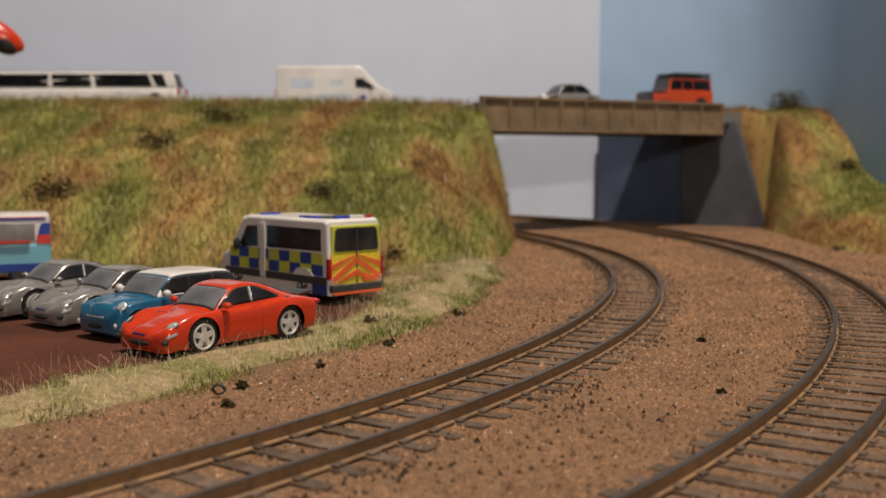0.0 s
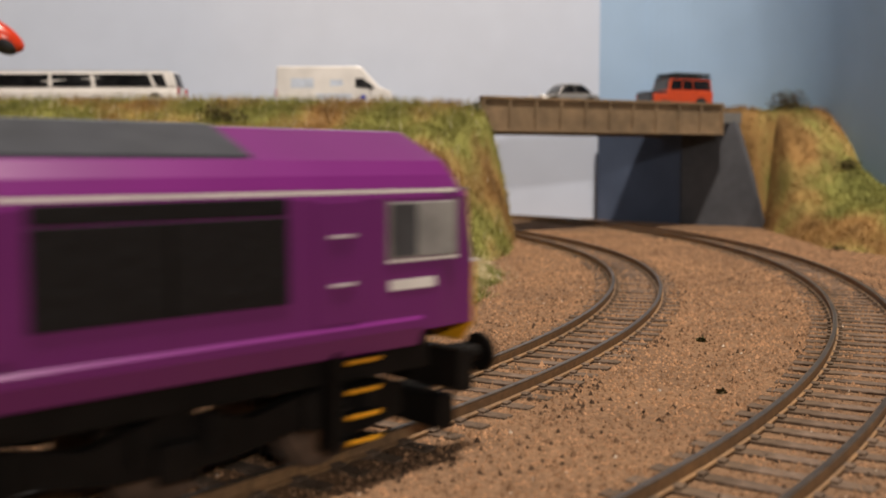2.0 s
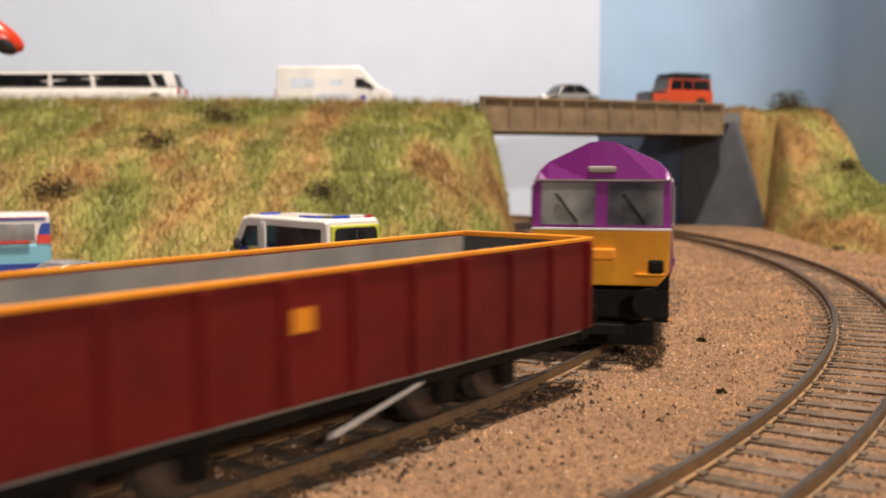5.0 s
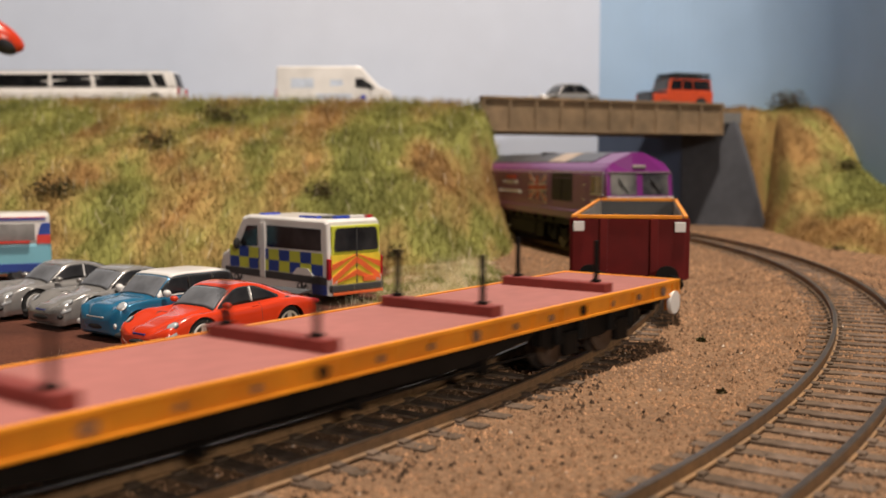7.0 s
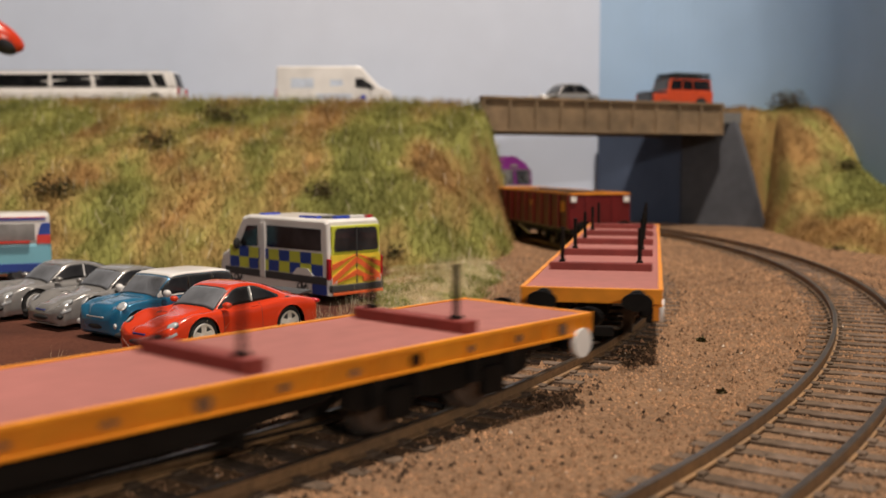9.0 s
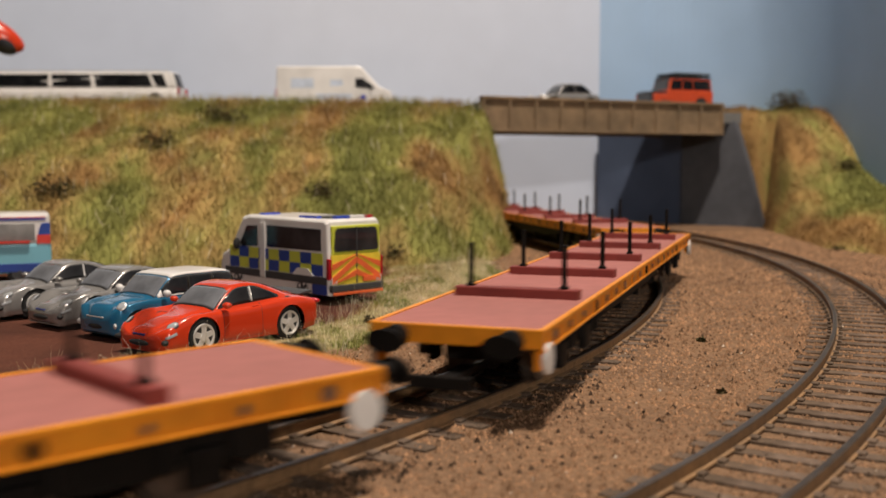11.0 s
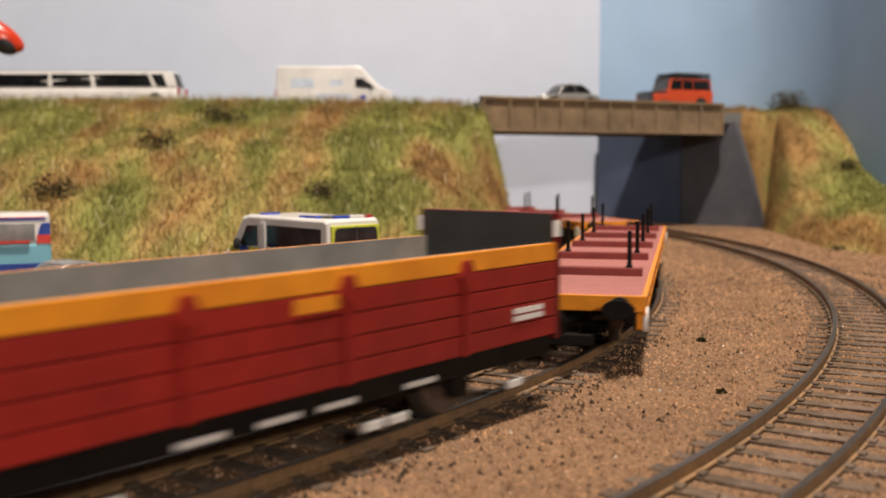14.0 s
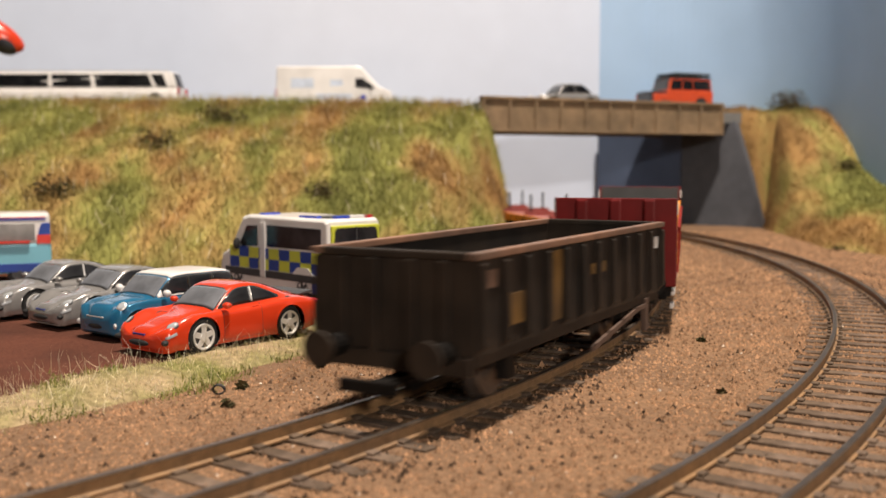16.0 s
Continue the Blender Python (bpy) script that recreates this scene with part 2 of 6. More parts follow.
# ---- backdrop boards and the room ----
BOARD_Y = 930.0
b = bmesh.new()
box(-2150, -520, BOARD_Y, BOARD_Y + 6, -6, 330, bm=b)
box(-520, 45, BOARD_Y, BOARD_Y + 6, 70, 330, bm=b)
box(45, 142, BOARD_Y, BOARD_Y + 6, -6, 330, bm=b)
tagged(part("backdrop", b, WALL_GREY), "pale grey painted backdrop board", "backdrop", kind="structure")
# blue panels that turn the corner
tagged(part("backdrop", box(142, 184, BOARD_Y + 1, BOARD_Y + 7, -6, 330), WALL_BLUE), "light blue painted backdrop strip", "backdrop", kind="structure")
cove = [(180, 932)] + [(180 + 120 * math.sin(k * math.pi / 60), 932 - 150 * (1 - math.cos(k * math.pi / 60))) for k in range(1, 31)] + [(300, 560)]
cove += [(x + 6, y + 6) for x, y in cove[::-1]]
tagged(part("backdrop", prism(cove, "z", -6, 330), WALL_BLUE), "blue painted backdrop that curves round the corner", "backdrop", kind="structure")
# low board added behind the opening, in a darker blue than the backdrop
tagged(part("backdrop", prism([(139, 914), (197.5, 841.5), (200, 843.5), (142, 917)], "z", -6, 80), TUNNEL_BLUE), "dark blue board under the bridge", "backdrop", kind="structure")
tagged(part("wall_north", box(-2200, 1500, 1700, 1712, -900, 1500), WHITE_ROOM), "plain pale wall", "wall", kind="structure")
tagged(part("wall_east", box(1500, 1512, -2200, 1712, -900, 1500), WHITE_ROOM), "plain pale wall", "wall", kind="structure")
tagged(part("wall_west", box(-2212, -2200, -2200, 1712, -900, 1500), WHITE_ROOM), "plain pale wall", "wall", kind="structure")
tagged(part("wall_south", box(-2212, 1512, -2212, -2200, -900, 1500), WHITE_ROOM), "plain pale wall", "wall", kind="structure")
tagged(part("floor", box(-2212, 1512, -2212, 1712, -912, -900), TARMAC), "plain brown floor of the room", "floor", kind="structure")
tagged(part("ceiling", box(-2212, 1512, -2212, 1712, 1500, 1512), WHITE_ROOM), "plain white ceiling", "ceiling", kind="structure")

# ---- bridge ----
BA, BB = Vector((27.5, 715)), Vector((219, 805))
bridge_turn = math.degrees(math.atan2(BB.y - BA.y, BB.x - BA.x))
BLEN = (BB - BA).length
bridge = empty("bridge", "brown plate-girder road bridge on dark abutments", "bridge", pose(BA.x * MM, BA.y * MM, 0, 0, 0, bridge_turn))
for y, x0 in ((0.0, 0.0), (66.0, 31.0)):
    x1 = x0 + BLEN - 0.9 * x0
    g = box(x0, x1, y - 1, y + 1, 69.5, 92)
    girder_plate = part("girder", g, GIRDER, bridge)
    part("top_flange", box(x0 - 1, x1 + 1, y - 3.2, y + 3.2, 91.2, 93.2, 0.3), GIRDER, girder_plate)
    part("bottom_flange", box(x0 - 1, x1 + 1, y - 3.2, y + 3.2, 68.4, 70.4, 0.3), GIRDER, girder_plate)
    for k in range(11):
        x = x0 + k * (x1 - x0) / 10
        part("stiffener", box(x - 0.9, x + 0.9, y - 2.9, y + 2.9, 70.2, 91.4, 0.2), GIRDER, girder_plate)
part("deck", box(-2, BLEN + 22, 1.2, 64.8, 78, 86.5), ROAD, bridge)
IN_BRIDGE = pose(BA.x * MM, BA.y * MM, 0, 0, 0, bridge_turn).inverted()
# wing wall that falls with the bank, and the wall under the other end
wing = bmesh.new()
lo = [(197, 840), (252, 788), (257, 794), (203, 846)]
foot = [wing.verts.new((x, y, -6)) for x, y in lo]
mid = [wing.verts.new((x, y, z)) for (x, y), z in (((231, 808), 79), ((236, 814), 79))]
top = [wing.verts.new((*lo[0], 78)), wing.verts.new((*lo[3], 78))]
for f in ((foot[0], foot[1], mid[0], top[0]), (foot[3], foot[2], mid[1], top[1]), (foot[1], foot[2], mid[1], mid[0]), (mid[0], mid[1], top[1], top[0]), (foot[0], foot[3], top[1], top[0]), (foot[0], foot[1], foot[2], foot[3])):
    wing.faces.new(f)
part("abutment", wing, ABUTMENT, bridge, m=IN_BRIDGE)
part("abutment", box(14, 30, 724, 800, -6, 77.5), ABUTMENT, bridge, m=IN_BRIDGE)
# ---- rails and sleepers ----
def rail(track, line, d, s0, s1):
    """One rail: foot, web and head as a swept section, and the worn running surface on top."""
    body = [(-1.0, -2.7), (1.0, -2.7), (1.0, -2.35), (0.3, -2.05), (0.3, -0.85), (0.62, -0.6), (0.62, -0.05), (-0.62, -0.05), (-0.62, -0.6), (-0.3, -0.85), (-0.3, -2.05), (-1.0, -2.35)]
    stations = np.arange(s0, s1, 5.0)
    def ring(s, pts):
        x, y, t = line.at(s)
        return [(x + math.sin(t) * (d + o), y - math.cos(t) * (d + o), z) for o, z in pts]
    r = part("rail", loft([ring(s, body) for s in stations]), RAIL, track)
    part("running_surface", loft([ring(s, [(-0.6, -0.3), (0.64, -0.3), (0.64, -0.1), (0.5, 0.02), (-0.5, 0.02), (-0.64, -0.1)]) for s in stations]), RAIL_TOP, r, "worn bright steel rail top")


def track(line, label, s0, s1, near0, near1):
    ob = empty("railway_track", label, "railway track")
    for d in (-8.9, 8.9):
        rail(ob, line, d, s0, s1)
    first = None
    pitch = 8.6
    rest = bmesh.new()
    for k in range(int((s1 - s0) / pitch)):
        s = s0 + k * pitch
        x, y, t = line.at(s)
        m = pose((x) * MM, (y) * MM, random.uniform(-0.15, 0.1) * MM, 0, 0, math.degrees(t) + random.uniform(-1.5, 1.5))
        if near0 < s < near1:
            if first is None:
                bm = box(-1.75, 1.75, -16, 16, -4.6, -2.65, 0.25)
                for q in (-8.9, 8.9):
                    box(-1.2, 1.2, q - 2.1, q + 2.1, -2.7, -2.15, 0.15, bm)
                first = part("sleeper", bm, SLEEPER, ob, m=m)
            else:
                share(first, "sleeper", m)
        else:
            b2 = box(-1.75, 1.75, -16, 16, -4.6, -2.65)
            bmesh.ops.transform(b2, matrix=Matrix.LocRotScale((x, y, 0), Euler((0, 0, t)), None), verts=b2.verts)
            me = bpy.data.meshes.new("tmp")
            b2.to_mesh(me)
            b2.free()
            rest.from_mesh(me)
            bpy.data.meshes.remove(me)
    far = part("sleepers", rest, SLEEPER, ob)
    tagged(far, kind="stuff")
    return ob


track(MAIN, "weathered single railway track in brown ballast on a curve", -1900, 1850, -60, 820)
track(OUTER, "weathered outer railway track in brown ballast on a curve", -1200, 1450, -60, 820)
TYRE_BLACK = mat("black_wire", (0.012, 0.012, 0.013), 0.5)


# ---- loose ballast, turf fibres and bushes ----
def patchy(name, stops, rough_=0.95, wave=22.0, spread=0.35, fine=0.3, detail=4.0):
    """Colours that change in patches over the ground, and from blade to blade."""
    m = bpy.data.materials.new(name)
    m.use_nodes = True
    n, l = m.node_tree.nodes, m.node_tree.links
    b = n["Principled BSDF"]
    b.inputs["Roughness"].default_value = rough_
    b.inputs["Specular IOR Level"].default_value = 0.2
    tc, nz, ramp, geo = n.new("ShaderNodeTexCoord"), n.new("ShaderNodeTexNoise"), n.new("ShaderNodeValToRGB"), n.new("ShaderNodeNewGeometry")
    nz.inputs["Scale"].default_value, nz.inputs["Detail"].default_value, nz.inputs["Roughness"].default_value = wave, detail, 0.6
    l.new(tc.outputs["Object"], nz.inputs["Vector"])
    add, sub = n.new("ShaderNodeMath"), n.new("ShaderNodeMath")
    sub.operation = "MULTIPLY_ADD"
    l.new(geo.outputs["Random Per Island"], sub.inputs[0])
    sub.inputs[1].default_value, sub.inputs[2].default_value = fine, -fine / 2
    l.new(nz.outputs["Fac"], add.inputs[0])
    l.new(sub.outputs[0], add.inputs[1])
    l.new(add.outputs[0], ramp.inputs["Fac"])
    els = ramp.color_ramp.elements
    els[0].position, els[0].color = stops[0][0], (*stops[0][1], 1)
    els[1].position, els[1].color = stops[-1][0], (*stops[-1][1], 1)
    for pos, c in stops[1:-1]:
        e = els.new(pos)
        e.color = (*c, 1)
    hsv, val = n.new("ShaderNodeHueSaturation"), n.new("ShaderNodeMapRange")
    val.inputs["To Min"].default_value, val.inputs["To Max"].default_value = 1 - spread, 1 + spread
    l.new(geo.outputs["Random Per Island"], val.inputs["Value"])
    l.new(val.outputs["Result"], hsv.inputs["Value"])
    l.new(ramp.outputs["Color"], hsv.inputs["Color"])
    l.new(hsv.outputs["Color"], b.inputs["Base Color"])
    return m


def mottled(name):
    """Static grass: green running softly into straw and rust over broad patches, lighter and darker in small ones."""
    m = bpy.data.materials.new(name)
    m.use_nodes = True
    n, l = m.node_tree.nodes, m.node_tree.links
    b = n["Principled BSDF"]
    b.inputs["Roughness"].default_value = 0.95
    b.inputs["Specular IOR Level"].default_value = 0.15
    tc, geo = n.new("ShaderNodeTexCoord"), n.new("ShaderNodeNewGeometry")

    def waves(scale, detail, shift):
        mp, nz = n.new("ShaderNodeMapping"), n.new("ShaderNodeTexNoise")
        mp.inputs["Location"].default_value = (shift, shift * 0.7, shift * 0.3)
        mp.inputs["Scale"].default_value = (1.35, 0.5, 0.6)
        nz.inputs["Scale"].default_value, nz.inputs["Detail"].default_value, nz.inputs["Roughness"].default_value = scale, detail, 0.55
        l.new(tc.outputs["Object"], mp.inputs["Vector"])
        l.new(mp.outputs["Vector"], nz.inputs["Vector"])
        return nz.outputs["Fac"]
    ramp = n.new("ShaderNodeValToRGB")
    stops = [(0.30, (0.15, 0.155, 0.045)), (0.45, (0.215, 0.21, 0.06)), (0.53, (0.30, 0.225, 0.08)), (0.61, (0.28, 0.165, 0.062)), (0.74, (0.16, 0.095, 0.038))]
    els = ramp.color_ramp.elements
    els[0].position, els[0].color = stops[0][0], (*stops[0][1], 1)
    els[1].position, els[1].color = stops[-1][0], (*stops[-1][1], 1)
    for pos, c in stops[1:-1]:
        els.new(pos).color = (*c, 1)
    l.new(waves(17, 4, 0.0), ramp.inputs["Fac"])
    val = n.new("ShaderNodeMapRange")
    val.inputs["From Min"].default_value, val.inputs["From Max"].default_value = 0.3, 0.7
    val.inputs["To Min"].default_value, val.inputs["To Max"].default_value = 0.68, 1.32
    l.new(waves(42, 5, 3.1), val.inputs["Value"])
    each = n.new("ShaderNodeMapRange")
    each.inputs["To Min"].default_value, each.inputs["To Max"].default_value = 0.88, 1.12
    l.new(geo.outputs["Random Per Island"], each.inputs["Value"])
    dark = n.new("ShaderNodeMapRange")
    dark.inputs["From Min"].default_value, dark.inputs["From Max"].default_value = 0.64, 0.74
    dark.inputs["To Min"].default_value, dark.inputs["To Max"].default_value = 1.0, 0.4
    l.new(waves(26, 3, 7.7), dark.inputs["Value"])
    m1, m2, hsv = n.new("ShaderNodeMath"), n.new("ShaderNodeMath"), n.new("ShaderNodeHueSaturation")
    m1.operation = m2.operation = "MULTIPLY"
    l.new(val.outputs["Result"], m1.inputs[0])
    l.new(each.outputs["Result"], m1.inputs[1])
    l.new(m1.outputs[0], m2.inputs[0])
    l.new(dark.outputs["Result"], m2.inputs[1])
    l.new(m2.outputs[0], hsv.inputs["Value"])
    l.new(ramp.outputs["Color"], hsv.inputs["Color"])
    l.new(hsv.outputs["Color"], b.inputs["Base Color"])
    return m


TURF = mottled("turf_fibres")
embankment.data.materials[0] = TURF
side_bank.data.materials[0] = TURF
STRAW = patchy("straw_fibres", [(0.35, (0.60, 0.50, 0.31)), (0.47, (0.42, 0.39, 0.17)), (0.55, (0.68, 0.59, 0.39)), (0.65, (0.50, 0.38, 0.22))], wave=26, fine=0.25)
GREEN = patchy("green_fibres", [(0.35, (0.11, 0.145, 0.025)), (0.5, (0.19, 0.23, 0.05)), (0.6, (0.25, 0.23, 0.07)), (0.7, (0.09, 0.11, 0.022))], wave=34, fine=0.2)
WISP = patchy("pale_wisps", [(0.35, (0.75, 0.68, 0.52)), (0.65, (0.56, 0.48, 0.32))], wave=60, spread=0.5)
SCRUB = patchy("scrub_leaves", [(0.3, (0.035, 0.035, 0.012)), (0.6, (0.075, 0.05, 0.022)), (0.75, (0.06, 0.07, 0.02))], wave=90)


def blades(rng, xs, ys, zs, length, width, lean):
    """Thin three-sided fibres standing on the given places; one triangle each, bent over at random."""
    n = len(xs)
    a = rng.uniform(0, 2 * np.pi, n)
    L = length * rng.uniform(0.5, 1.3, n)
    tilt = rng.uniform(0, lean, n)
    hx, hy, hz = np.cos(a) * np.sin(tilt) * L, np.sin(a) * np.sin(tilt) * L, np.cos(tilt) * L
    b = rng.uniform(0, 2 * np.pi, n)
    wx, wy = np.cos(b) * width, np.sin(b) * width
    v = np.empty((n, 5, 3))
    mid = 0.55
    bend = rng.uniform(-0.18, 0.18, n) * L
    v[:, 0] = np.c_[xs - wx, ys - wy, zs]
    v[:, 1] = np.c_[xs + wx, ys + wy, zs]
    mx, my, mz = xs + hx * mid + bend * np.sin(a), ys + hy * mid - bend * np.cos(a), zs + hz * (mid + 0.08)
    v[:, 2] = np.c_[mx + wx * 0.8, my + wy * 0.8, mz]
    v[:, 3] = np.c_[mx - wx * 0.8, my - wy * 0.8, mz]
    v[:, 4] = np.c_[xs + hx, ys + hy, zs + hz]
    k = np.arange(n)[:, None] * 5
    faces = np.concatenate([k + [0, 1, 2], k + [0, 2, 3], k + [3, 2, 4]], 1).reshape(-1, 3)
    return v.reshape(-1, 3) * MM, faces


def fibres(name, label, category, material, rng, xs, ys, height, length, width, lean):
    zs = np.array([height(x, y) for x, y in zip(xs, ys)]) - 0.4
    v, f = blades(rng, xs, ys, zs, length, width, lean)
    return tagged(raw(name, v.tolist(), f.tolist(), material), label, category, kind="stuff")


rng = np.random.default_rng(4)
# turf of the long slope
n = 120000
x, y = rng.uniform(-400, 52, n), rng.uniform(425, 742, n)
h = np.array([hill(a, b) for a, b in zip(x, y)])
ok = (h > 0.5) & (rng.uniform(0, 1, n) < 0.95)
fibres("turf", "faded green and rusty brown turf fibres on the embankment", "grass", TURF, rng, x[ok], y[ok], hill_z, 5.0, 0.22, 1.5)
n = 26000
x, y = rng.uniform(200, 299, n), rng.uniform(400, 870, n)
ok = np.array([bank(a, b) for a, b in zip(x, y)]) > 0.5
fibres("turf", "faded green and brown turf fibres on the side bank", "grass", TURF, rng, x[ok], y[ok], bank_z, 5.0, 0.24, 1.5)
x, y = rng.uniform(-400, 30, 5000), rng.uniform(700, 746, 5000)
fibres("turf", "longer shaggy grass along the embankment's crest", "grass", TURF, rng, x, y, hill_z, 8.5, 0.25, 0.9)
# verge: short fuzz and long wisps, strewn along the line
def strewn(count, s0, s1, d0, d1):
    s, d = rng.uniform(s0, s1, count), rng.uniform(d0, d1, count)
    x, y, t = MAIN.at(s)
    return x - np.sin(t) * d, y + np.cos(t) * d, d


x, y, d = strewn(80000, -70, 440, 44, 90)
edge = np.array([rough(a, b, 22, 9) for a, b in zip(x, y)])
band = d + edge
u = rng.uniform(0, 1, len(x))
tuft = np.array([rough(a, b, 11, 1.0) for a, b in zip(x, y)])
low = (band > 48) & (band < 64) & (u < np.interp(band, (48, 53, 59, 64), (0.1, 0.95, 0.9, 0.1))) & (tuft > -0.35)
fibres("grass", "short green fuzzy grass along the verge's lower edge", "grass", GREEN, rng, x[low], y[low], verge_z, 2.0, 0.13, 1.45)
high = (band > 72) & (band < 90) & (tuft > 0.12) & (u < 0.6)
fibres("grass", "short green fuzzy grass in patches beside the car park", "grass", GREEN, rng, x[high], y[high], verge_z, 1.8, 0.13, 1.45)
top = (band > 58) & (band < 88) & (u > np.interp(band, (58, 66, 80, 88), (0.85, 0.5, 0.45, 0.9)))
fibres("grass", "short pale fuzzy grass on the verge", "grass", STRAW, rng, x[top], y[top], verge_z, 1.5, 0.08, 1.5)
# rough ground between the parked van and the embankment's foot
xr, yr = rng.uniform(-34, 52, 15000), rng.uniform(300, 500, 15000)
sel = np.array([park_d(a, b) > 74 and hill(a, b) < 3 for a, b in zip(xr, yr)])
fibres("grass", "trodden straw-coloured grass at the embankment's foot", "grass", TURF, rng, xr[sel], yr[sel], verge_z, 2.0, 0.12, 1.5)
u = rng.uniform(0, 1, len(x))
sel = (band > 52) & (band < 90) & (u < 0.04)
fibres("grass", "long dry pale wisps lying over the verge", "grass", WISP, rng, x[sel], y[sel], verge_z, 7.0, 0.045, 1.57)
x2, y2 = rng.uniform(-420, 52, 2600), rng.uniform(425, 742, 2600)
sel = np.array([hill(a, b) for a, b in zip(x2, y2)]) > 1
fibres("grass", "loose pale straw wisps on the embankment", "grass", WISP, rng, x2[sel], y2[sel], hill_z, 9.0, 0.12, 1.4)

# ballast grains
n = 240000
x = rng.uniform(-150, 262, n)
y = 90 + (rng.uniform(0, 1, n) ** 1.7) * 660
keep = np.abs(x) < 0.47 * y + 12
x, y = x[keep], y[keep]
def nearest(line, px, py):
    lx, ly = line.x[::2], line.y[::2]
    out = np.empty(len(px))
    for i in range(0, len(px), 4000):
        out[i:i + 4000] = np.sqrt(((px[i:i + 4000, None] - lx) ** 2 + (py[i:i + 4000, None] - ly) ** 2).min(1))
    return out
dm, do = nearest(MAIN, x, y), nearest(OUTER, x, y)
k = np.concatenate([np.argmin((x[i:i + 3000, None] - MAIN.x) ** 2 + (y[i:i + 3000, None] - MAIN.y) ** 2, 1) for i in range(0, len(x), 3000)])
inner = np.cos(MAIN.t[k]) * (y - MAIN.y[k]) - np.sin(MAIN.t[k]) * (x - MAIN.x[k])
near_rail = (np.abs(dm - 8.9) < 2.0) | (np.abs(do - 8.9) < 2.0)
in_gauge = (np.minimum(dm, do) < 8.9) & (rng.uniform(0, 1, len(x)) < 0.25)
ok = (inner < 56) & ~near_rail & ~in_gauge & np.array([b < 378 or (bank(a, b) < 2 and (b < 425 or hill(a, b) < 2)) for a, b in zip(x.tolist(), y.tolist())])
x, y, away = x[ok], y[ok], np.minimum(dm, do)[ok]
size = (0.16 + 0.36 * rng.uniform(0, 1, len(x)) ** 2) * (1 + (rng.uniform(0, 1, len(x)) < 0.02) * 0.9) * np.interp(y, (150, 400), (1.0, 1.5))
z = np.array([ground_z(a, b, d) for a, b, d in zip(x.tolist(), y.tolist(), away.tolist())]) + size * 0.25


def grains(name, label, category, material, x, y, z, size):
    """Small four-faced stones of uneven shape on the given places."""
    base = np.array([(1, 0, -0.4), (-1, 0, -0.4), (0, 1, -0.4), (0, -1, -0.4), (0, 0, 0.9)], float)
    v = base[None] * size[:, None, None] * rng.uniform(0.6, 1.35, (len(x), 5, 1))
    turn = rng.uniform(0, 6.28, len(x))
    c, s = np.cos(turn)[:, None], np.sin(turn)[:, None]
    v = np.stack([v[:, :, 0] * c - v[:, :, 1] * s, v[:, :, 0] * s + v[:, :, 1] * c, v[:, :, 2]], 2) + np.c_[x, y, z][:, None, :]
    tri = np.array([(0, 2, 4), (2, 1, 4), (1, 3, 4), (3, 0, 4)])
    f = (np.arange(len(x))[:, None, None] * 5 + tri[None]).reshape(-1, 3)
    return tagged(raw(name, (v.reshape(-1, 3) * MM).tolist(), f.tolist(), material), label, category, kind="stuff")


grains("ballast", "loose brown ballast grains between the tracks", "ballast", STONE, x, y, z, size)
# dark clods, thickest beside the main line, and pale chips
CLOD = mat("dark_soil", (0.075, 0.047, 0.03), 0.95, spec=0.15, vary=0.3, scale=600, random_value=0.4, island=True)
CHIP = mat("pale_chip", (0.62, 0.53, 0.43), 0.7, vary=0.2, scale=600, random_value=0.3, island=True)
clump = np.array([rough(a, b, 16, 1.0) for a, b in zip(x.tolist(), y.tolist())])
out = -inner[ok]
odds = 0.012 + 0.10 * np.exp(-((out - 15) / 9) ** 2) * (clump > 0.05) + 0.03 * (clump > 0.3)
sel = (rng.uniform(0, 1, len(x)) < odds) & (y < 480)
grains("soil", "dark crumbs of soil strewn over the ballast", "soil", CLOD, x[sel], y[sel], z[sel] + 0.1, rng.uniform(0.35, 0.8, int(sel.sum())))
sel = (rng.uniform(0, 1, len(x)) < 0.003) & (y < 420)
grains("stone_chips", "pale stone chips scattered over the ballast", "stone", CHIP, x[sel], y[sel], z[sel] + 0.15, rng.uniform(0.2, 0.42, int(sel.sum())))


def bush(cx, cy, cz, r, count, label):
    rg = np.random.default_rng(int(abs(cx) * 7 + cy))
    verts, faces = [], []
    for k in range(count):
        d = rg.normal(size=3)
        d /= np.linalg.norm(d)
        p = np.array([cx, cy, cz]) + d * r * rg.uniform(0.2, 1.0) * np.array([1.25, 1.0, 0.8])
        u, w = rg.normal(size=3), rg.normal(size=3)
        u /= np.linalg.norm(u)
        w -= u * (u @ w)
        w /= np.linalg.norm(w)
        a = rg.uniform(0.6, 1.5)
        i = len(verts)
        verts += [tuple((p + q) * MM) for q in (-u * a, w * a * 0.5, u * a, -w * a * 0.5)]
        faces.append((i, i + 1, i + 2, i + 3))
    # twigs
    for k in range(14):
        d = rg.normal(size=3)
        d[2] = abs(d[2])
        d /= np.linalg.norm(d)
        p = np.array([cx, cy, cz - r * 0.7])
        q = p + d * r * 1.5
        i = len(verts)
        verts += [tuple(p * MM), tuple((p + (0.3, 0.1, 0)) * MM), tuple(q * MM)]
        faces.append((i, i + 1, i + 2))
    o = raw("bush", verts, faces, SCRUB)
    return tagged(o, label, "bush", "bushes on the banks")


def on_hill(x, y, up):
    return hill_z(x, y) + up


